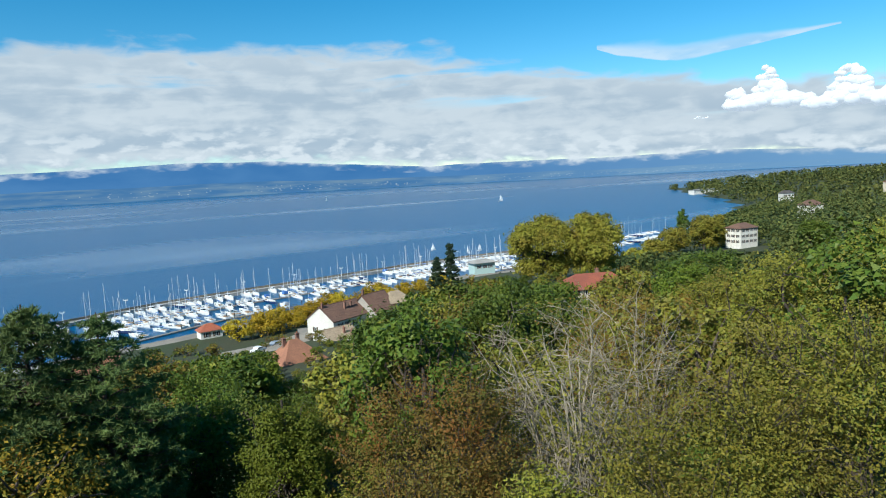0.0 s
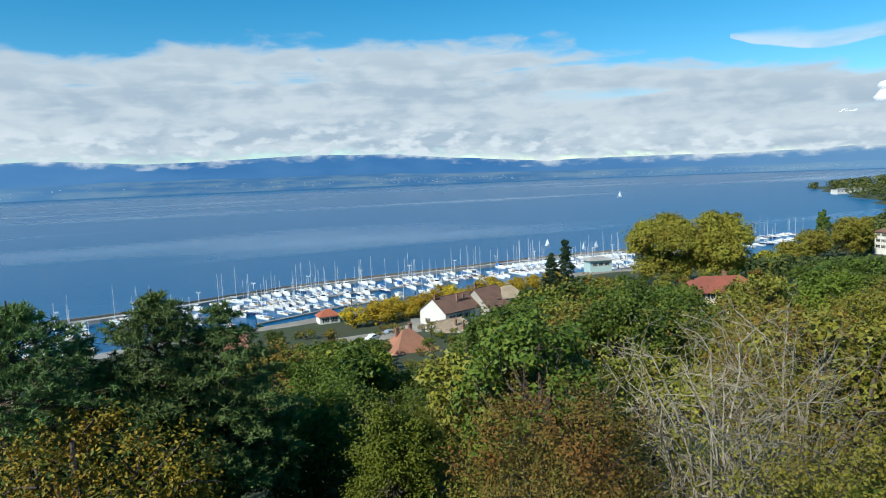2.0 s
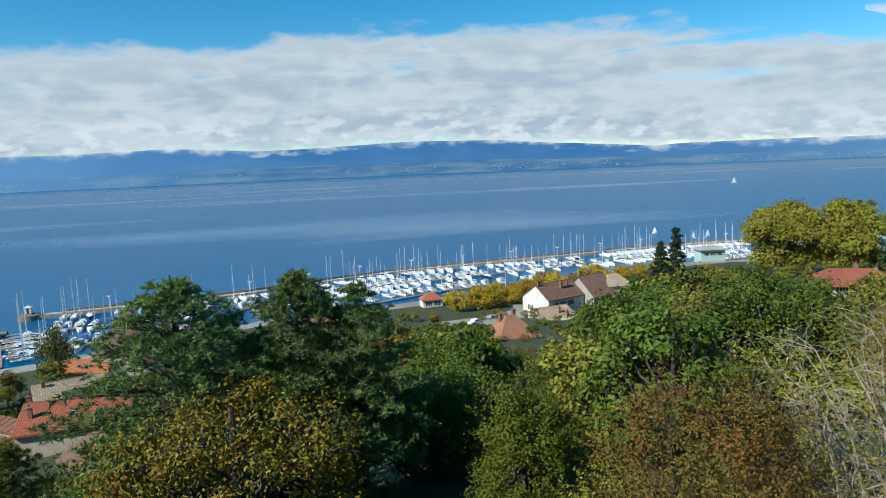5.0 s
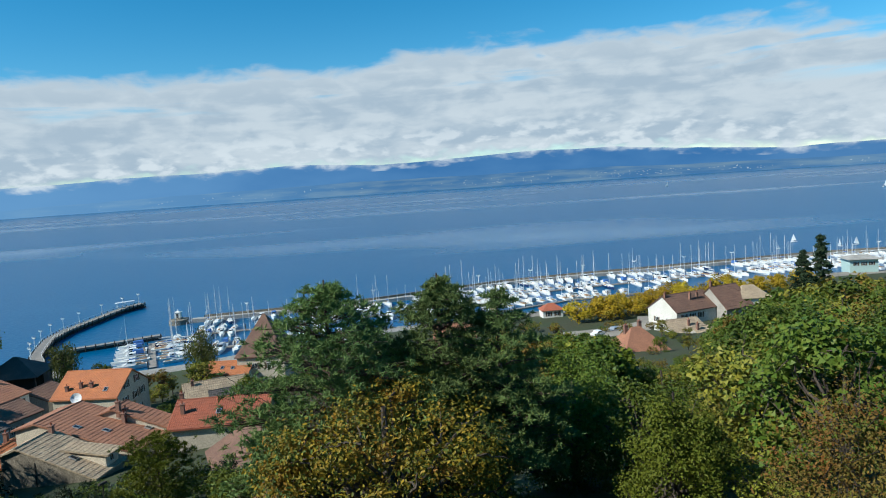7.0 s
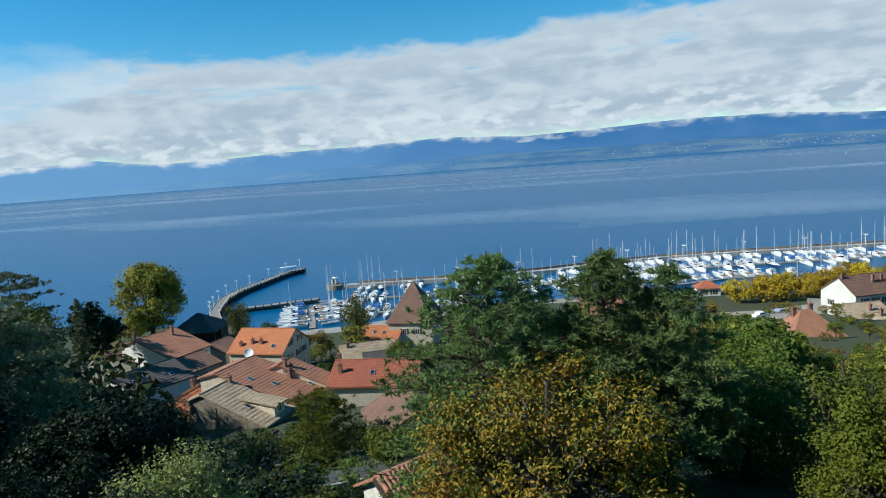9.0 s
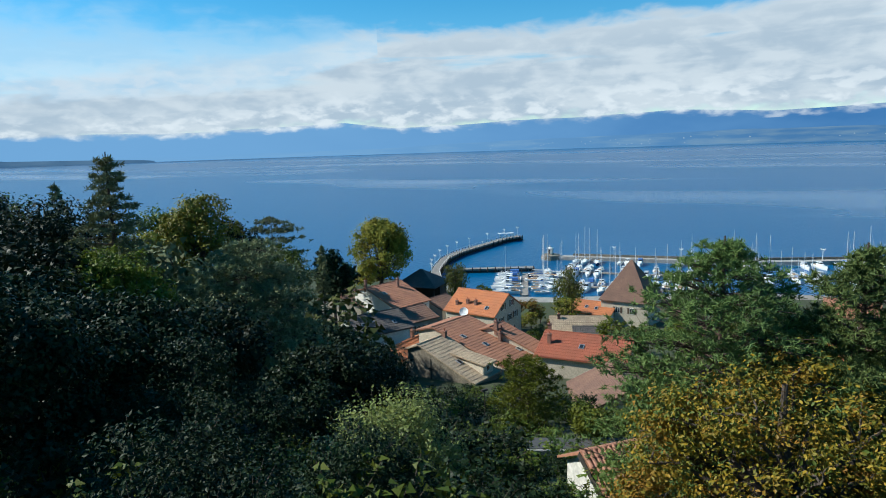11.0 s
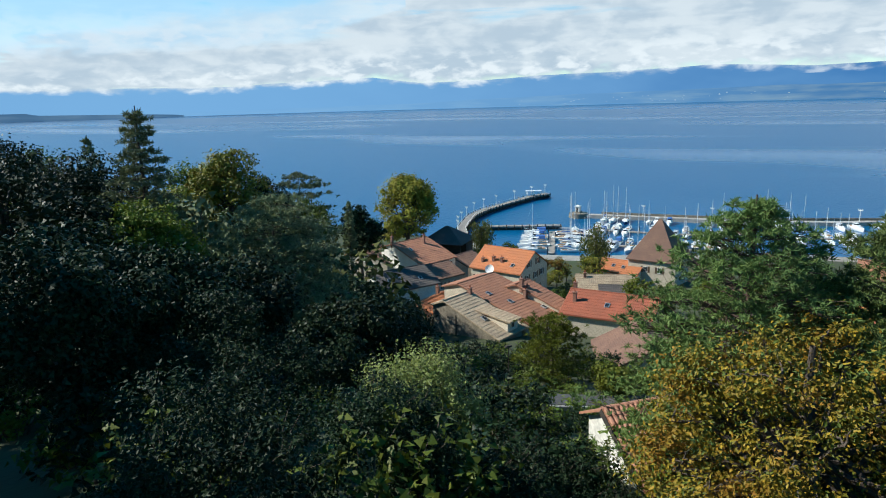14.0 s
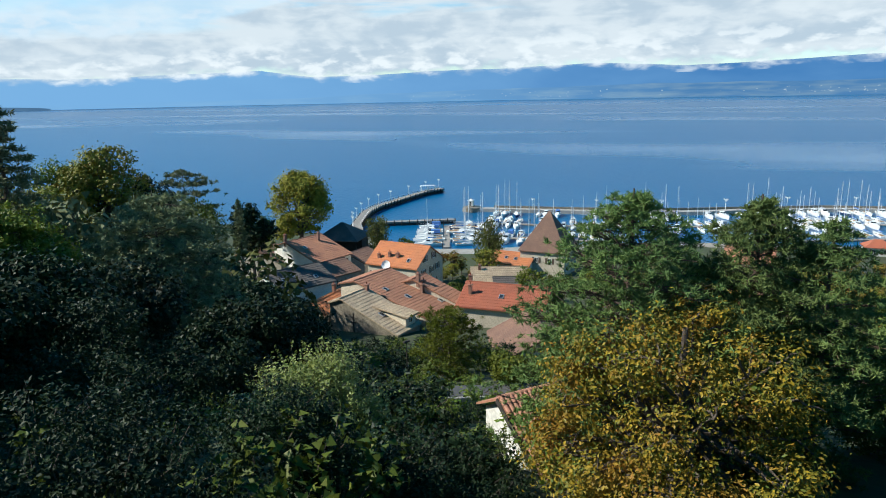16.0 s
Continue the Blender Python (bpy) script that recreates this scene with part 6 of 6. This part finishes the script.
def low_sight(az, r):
    """How low growth is capped to clear the camera's view, in degrees below level."""
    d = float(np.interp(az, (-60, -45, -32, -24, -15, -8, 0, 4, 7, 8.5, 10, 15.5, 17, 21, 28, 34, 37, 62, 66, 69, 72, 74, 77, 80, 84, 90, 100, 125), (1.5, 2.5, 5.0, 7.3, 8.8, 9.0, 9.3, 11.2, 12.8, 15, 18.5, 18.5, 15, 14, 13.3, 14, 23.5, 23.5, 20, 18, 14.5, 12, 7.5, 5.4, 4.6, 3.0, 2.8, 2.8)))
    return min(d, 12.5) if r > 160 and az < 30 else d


def template(kind, leaf, label, seed, group, fine=False, name="shrub"):
    """The first of its kind, on the plateau behind the terrace."""
    x, y = -14.0 - seed % 7, -42.0 - (seed % 5) * 9
    z = ground(x, y)
    if kind == "shrub":
        size, count = (0.12, 3400) if fine else (0.19, 900)
        return clump_shrub(name, label, x, y, z + 2.6, 4.0, leaf, size, count, seed, group, 0.6, 12, 40 if fine else 18)
    size, count = (0.21, 6500) if fine else (0.38, 2000)
    return broadleaf("tree", label, x, y, z + 9.0, 7.0, 7.2, leaf, size, count, seed, 22, per=52 if fine else 20, group=group, lsize=(0.16, 0.34))


GREENS = ((L_GREEN, "green"), (L_OLIVE, "olive-leaved"), (L_BROWN, "browning"), (L_BRIGHT, "bright green"))
shrubs = [template("shrub", lf_, "dense %s shrub on the hillside" % w_, 101 + k, "hillside shrubs") for k, (lf_, w_) in enumerate(GREENS[:3])]
near_shrubs = [template("shrub", lf_, "dense %s shrub below the terrace" % w_, 141 + k, "hillside bushes", True, "hillside_bush") for k, (lf_, w_) in enumerate(GREENS[:3])]
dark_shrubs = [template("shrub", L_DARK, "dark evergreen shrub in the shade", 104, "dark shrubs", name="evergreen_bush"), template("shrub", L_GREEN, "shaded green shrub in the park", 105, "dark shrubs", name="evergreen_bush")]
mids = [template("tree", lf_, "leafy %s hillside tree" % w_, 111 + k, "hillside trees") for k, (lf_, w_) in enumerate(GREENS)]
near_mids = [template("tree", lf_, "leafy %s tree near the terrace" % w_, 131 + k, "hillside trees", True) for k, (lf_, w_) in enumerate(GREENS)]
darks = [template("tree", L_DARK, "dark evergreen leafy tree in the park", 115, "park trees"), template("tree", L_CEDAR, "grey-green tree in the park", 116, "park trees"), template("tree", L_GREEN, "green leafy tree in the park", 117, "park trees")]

rng_s = np.random.default_rng(404)
taken = []


def scatter(tries, az0, az1, r0, r1, trees, bushes, big_kinds, small_kinds, tall, low):
    """Trees and bushes over a sector of the slope, each in its own room."""
    nt, nb = 0, 0
    for n in range(tries):
        az = rng_s.uniform(az0, az1)
        r = math.sqrt(rng_s.uniform(r0 * r0, r1 * r1)) if r1 < 120 else r0 + (r1 - r0) * rng_s.uniform() ** 1.2
        x, y = -1.5 - math.sin(radians(az)) * r, math.cos(radians(az)) * r
        if inland(np.array([x]), np.array([y]))[0] < 16 or np.min((ROAD_XY[:, 0] - x) ** 2 + (ROAD_XY[:, 1] - y) ** 2) < 16:
            continue
        # room: the height left under the camera's view line
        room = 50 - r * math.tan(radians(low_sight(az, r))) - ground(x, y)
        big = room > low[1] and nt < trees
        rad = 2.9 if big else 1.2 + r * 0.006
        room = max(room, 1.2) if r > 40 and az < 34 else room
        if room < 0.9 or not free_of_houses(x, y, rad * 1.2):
            continue
        if any((x - a) ** 2 + (y - b) ** 2 < ((rad + c) * 0.6) ** 2 for a, b, c in taken):
            continue
        if big:
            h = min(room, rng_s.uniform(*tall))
            put(big_kinds[rng_s.integers(0, len(big_kinds))], x, y, h / 9.0 * rng_s.uniform(0.95, 1.2), rng_s.uniform(0, 360), rng_s.uniform(0.92, 1.0))
            nt += 1
        elif nb < bushes:
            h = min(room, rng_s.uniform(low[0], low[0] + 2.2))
            put(small_kinds[rng_s.integers(0, len(small_kinds))], x, y, h / 2.6 * rng_s.uniform(0.9, 1.25), rng_s.uniform(0, 360), 0.9)
            nb += 1
        else:
            continue
        taken.append((x, y, rad))


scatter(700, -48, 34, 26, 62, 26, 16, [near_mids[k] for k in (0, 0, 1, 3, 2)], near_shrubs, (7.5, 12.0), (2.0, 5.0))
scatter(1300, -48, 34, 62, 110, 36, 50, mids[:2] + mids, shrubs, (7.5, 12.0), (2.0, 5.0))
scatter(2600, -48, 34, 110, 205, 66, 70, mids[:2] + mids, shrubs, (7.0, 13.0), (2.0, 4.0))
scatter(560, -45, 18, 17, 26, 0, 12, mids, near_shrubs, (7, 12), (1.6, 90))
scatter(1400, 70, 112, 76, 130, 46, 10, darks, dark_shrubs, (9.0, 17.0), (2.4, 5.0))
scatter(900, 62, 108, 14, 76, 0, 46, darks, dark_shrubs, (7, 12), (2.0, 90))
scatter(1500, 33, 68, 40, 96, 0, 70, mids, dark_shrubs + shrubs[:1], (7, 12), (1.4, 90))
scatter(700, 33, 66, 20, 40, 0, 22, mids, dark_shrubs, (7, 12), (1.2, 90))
# low dark growth on the bank below the stone house
for k in range(46):
    gx_, gy_ = -93 + (k % 10) * 4.6 + rng_s.normal() * 0.9, 27 + (k // 10) * 4.6 + rng_s.normal() * 0.9 + (k % 10) * 0.8
    if free_of_houses(gx_, gy_, 1.5) and np.min((ROAD_XY[:, 0] - gx_) ** 2 + (ROAD_XY[:, 1] - gy_) ** 2) > 12:
        # height capped to stay under the camera's view of the stone house
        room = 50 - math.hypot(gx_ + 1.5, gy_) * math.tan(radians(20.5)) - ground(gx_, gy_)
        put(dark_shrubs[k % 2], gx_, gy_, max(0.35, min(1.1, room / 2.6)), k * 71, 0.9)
# garden trees among the old houses
for gx_, gy_, gh in ((-121, 99, 9), (-128, 103, 8), (-134, 98, 7), (-118, 78, 5), (-104, 76, 5), (-152, 92, 7), (-160, 100, 8), (-80, 80, 9), (-168, 70, 8), (-95, 88, 8), (-88, 100, 9), (-72, 84, 8), (8, 226, 7), (20, 233, 7), (33, 224, 7), (47, 230, 7), (62, 226, 8), (76, 232, 8), (-6, 222, 7), (14, 246, 6), (88, 250, 9), (24, 212, 8), (52, 212, 9)):
    put(mids[int(abs(gx_)) % 4], gx_, gy_, gh / 9.0, gx_ * 7)


for k in range(60):
    gx_, gy_ = (-152 + rng_s.uniform(0, 34), 84 + rng_s.uniform(0, 28)) if k < 26 else (-12 + rng_s.uniform(0, 84), 206 + rng_s.uniform(0, 46))
    if free_of_houses(gx_, gy_, 1.0) and inland(np.array([gx_]), np.array([gy_]))[0] > 9:
        put((shrubs + mids)[k % 7], gx_, gy_, (0.9 if k % 7 < 3 else 0.55) * rng_s.uniform(0.8, 1.3), k * 53)


for k in range(210):
    if k < 110:
        gx_, gy_ = -88 + rng_s.uniform(0, 86), 92 + rng_s.uniform(0, 112)
    else:
        ga_, gr_ = radians(rng_s.uniform(7, 26)), rng_s.uniform(58, 138)
        gx_, gy_ = -math.sin(ga_) * gr_, math.cos(ga_) * gr_
    rad_ = math.hypot(gx_, gy_)
    az_ = math.degrees(math.atan2(-gx_, gy_))
    if not free_of_houses(gx_, gy_, 2.5) or inland(np.array([gx_]), np.array([gy_]))[0] < 14:
        continue
    # height capped to stay under the camera's view lines
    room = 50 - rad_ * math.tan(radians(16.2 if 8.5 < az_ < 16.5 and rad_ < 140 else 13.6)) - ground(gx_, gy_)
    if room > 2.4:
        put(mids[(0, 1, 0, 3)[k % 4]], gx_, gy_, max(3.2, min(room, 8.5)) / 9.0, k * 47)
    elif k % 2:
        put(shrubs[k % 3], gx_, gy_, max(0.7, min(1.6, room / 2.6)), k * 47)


# ---- woods along the far shore, past counting ----
def far_woods(name, label, seed, tries, where, size, per, tall):
    rng = np.random.default_rng(seed)
    pos, nrm = [], []
    for n in range(tries):
        x, y = where(rng)
        s = inland(np.array([x]), np.array([y]))[0]
        if s < 4 or not free_of_houses(x, y, 9):
            continue
        az = math.degrees(math.atan2(-x, y))
        r = math.hypot(x, y)
        room = 50 - r * math.tan(radians(max(0.25, np.interp(az, (-60, -36, -30, -26, -23, -19, -17, -12, 0), (1.0, 1.5, 2.2, 3.2, 4.2, 5.0, 7.2, 8, 9)) if r < 780 else np.interp(az, (-60, -30, -24, -19, 0), (0.3, 0.75, 1.1, 1.6, 2))))) - ground(x, y)
        if -26.5 < az < -16.5 and r < 385:
            room = min(room, 50 - r * math.tan(radians(7.2)) - ground(x, y))
        h = min(rng.uniform(*tall), room)
        if h < 3:
            continue
        w = h * rng.uniform(0.35, 0.55)
        d = unit(rng.normal(size=(per, 3)) + [0, 0, 0.3])
        lob = 1 + 0.25 * np.sin(d[:, :1] * 5 + n) * np.cos(d[:, 1:2] * 4 + n)
        pos.append(np.array([x, y, ground(x, y) + h * 0.52]) + d * lob * [w, w, h * 0.5])
        nrm.append(d)
    pos, nrm = np.concatenate(pos), np.concatenate(nrm)
    ob = part(name, leaves(rng, pos, size, nrm * 0.9 + [0, 0, 0.3], 0.5, 0.8), L_FAR)
    return tagged(ob, label, "woods", kind="stuff")


far_woods("shore_woods", "mixed green woods along the far shore", 9, 900, lambda g: (g.uniform(60, 330), g.uniform(230, 620)), 1.15, 170, (8, 17))
far_woods("cape_woods", "dark green woods on the far headland", 10, 1100, lambda g: (g.uniform(230, 1000), g.uniform(560, 1480)), 2.3, 90, (7, 21))
far_woods("park_woods", "dark woods beyond the park", 12, 420, lambda g: (g.uniform(-330, -90), g.uniform(-140, 40)), 1.1, 130, (8, 14))
# tall poplars and crowns by the second basin
for k, (x, y, tp, w) in enumerate(((158, 436, 22.6, 7), (139, 352, 23.2, 17), (150, 362, 21, 15), (122, 350, 17, 16), (105, 330, 14, 14), (88, 300, 13, 14), (70, 290, 12, 12))):
    broadleaf("shore_tree", ("slim tall poplar by the lake", "yellow-green plane tree near the shore")[k > 0], x, y, tp, w, min(tp - ground(x, y) - 0.6, w * (1.25 if k else 2.8)), L_PLANE if k else L_GREEN, 0.75, 7000, 120 + k, 24, group="shore trees", per=22)
broadleaf("evergreen_tree", "large dark evergreen on the slope", 130, 232, 28, 14, 15, L_GREEN, 0.6, 12000, 131, 26)
broadleaf("evergreen_tree", "dark spreading tree beside the red house", 76, 190, 26, 16, 12, L_GREEN, 0.55, 10000, 132, 26)

# ---- towns on the far shore, past counting ----
rng_f = np.random.default_rng(3)
pieces = []
for n in range(260):
    az = float(rng_f.choice((rng_f.normal(25, 3.5), rng_f.normal(13, 2.5), rng_f.normal(4, 4), rng_f.normal(-8, 4), rng_f.normal(-18, 4), rng_f.normal(-20, 2), rng_f.normal(45, 6))))
    lift = float(np.interp(az, AZ, fore))
    f = rng_f.uniform(0.15, 0.8)
    a = radians(az)
    rr_ = 4700
    z = 3 + (far_height(rr_, lift) - 3) * f * 0.8
    w = rng_f.uniform(4, 10)
    pieces.append(turned(box(-w / 2, -3, 0, w / 2, 3, rng_f.uniform(2.5, 5), 0.5), pose(-math.sin(a) * rr_, math.cos(a) * rr_, z, 0, 0, az)))
tagged(part("far_town", join_np(pieces), painted_haze_mat("hazy pale houses", (0.28, 0.35, 0.42), (0.38, 0.43, 0.48), 1.0, (0.02, 0.02, 0.02))), "scattered pale houses on the far shore", "town", kind="stuff")
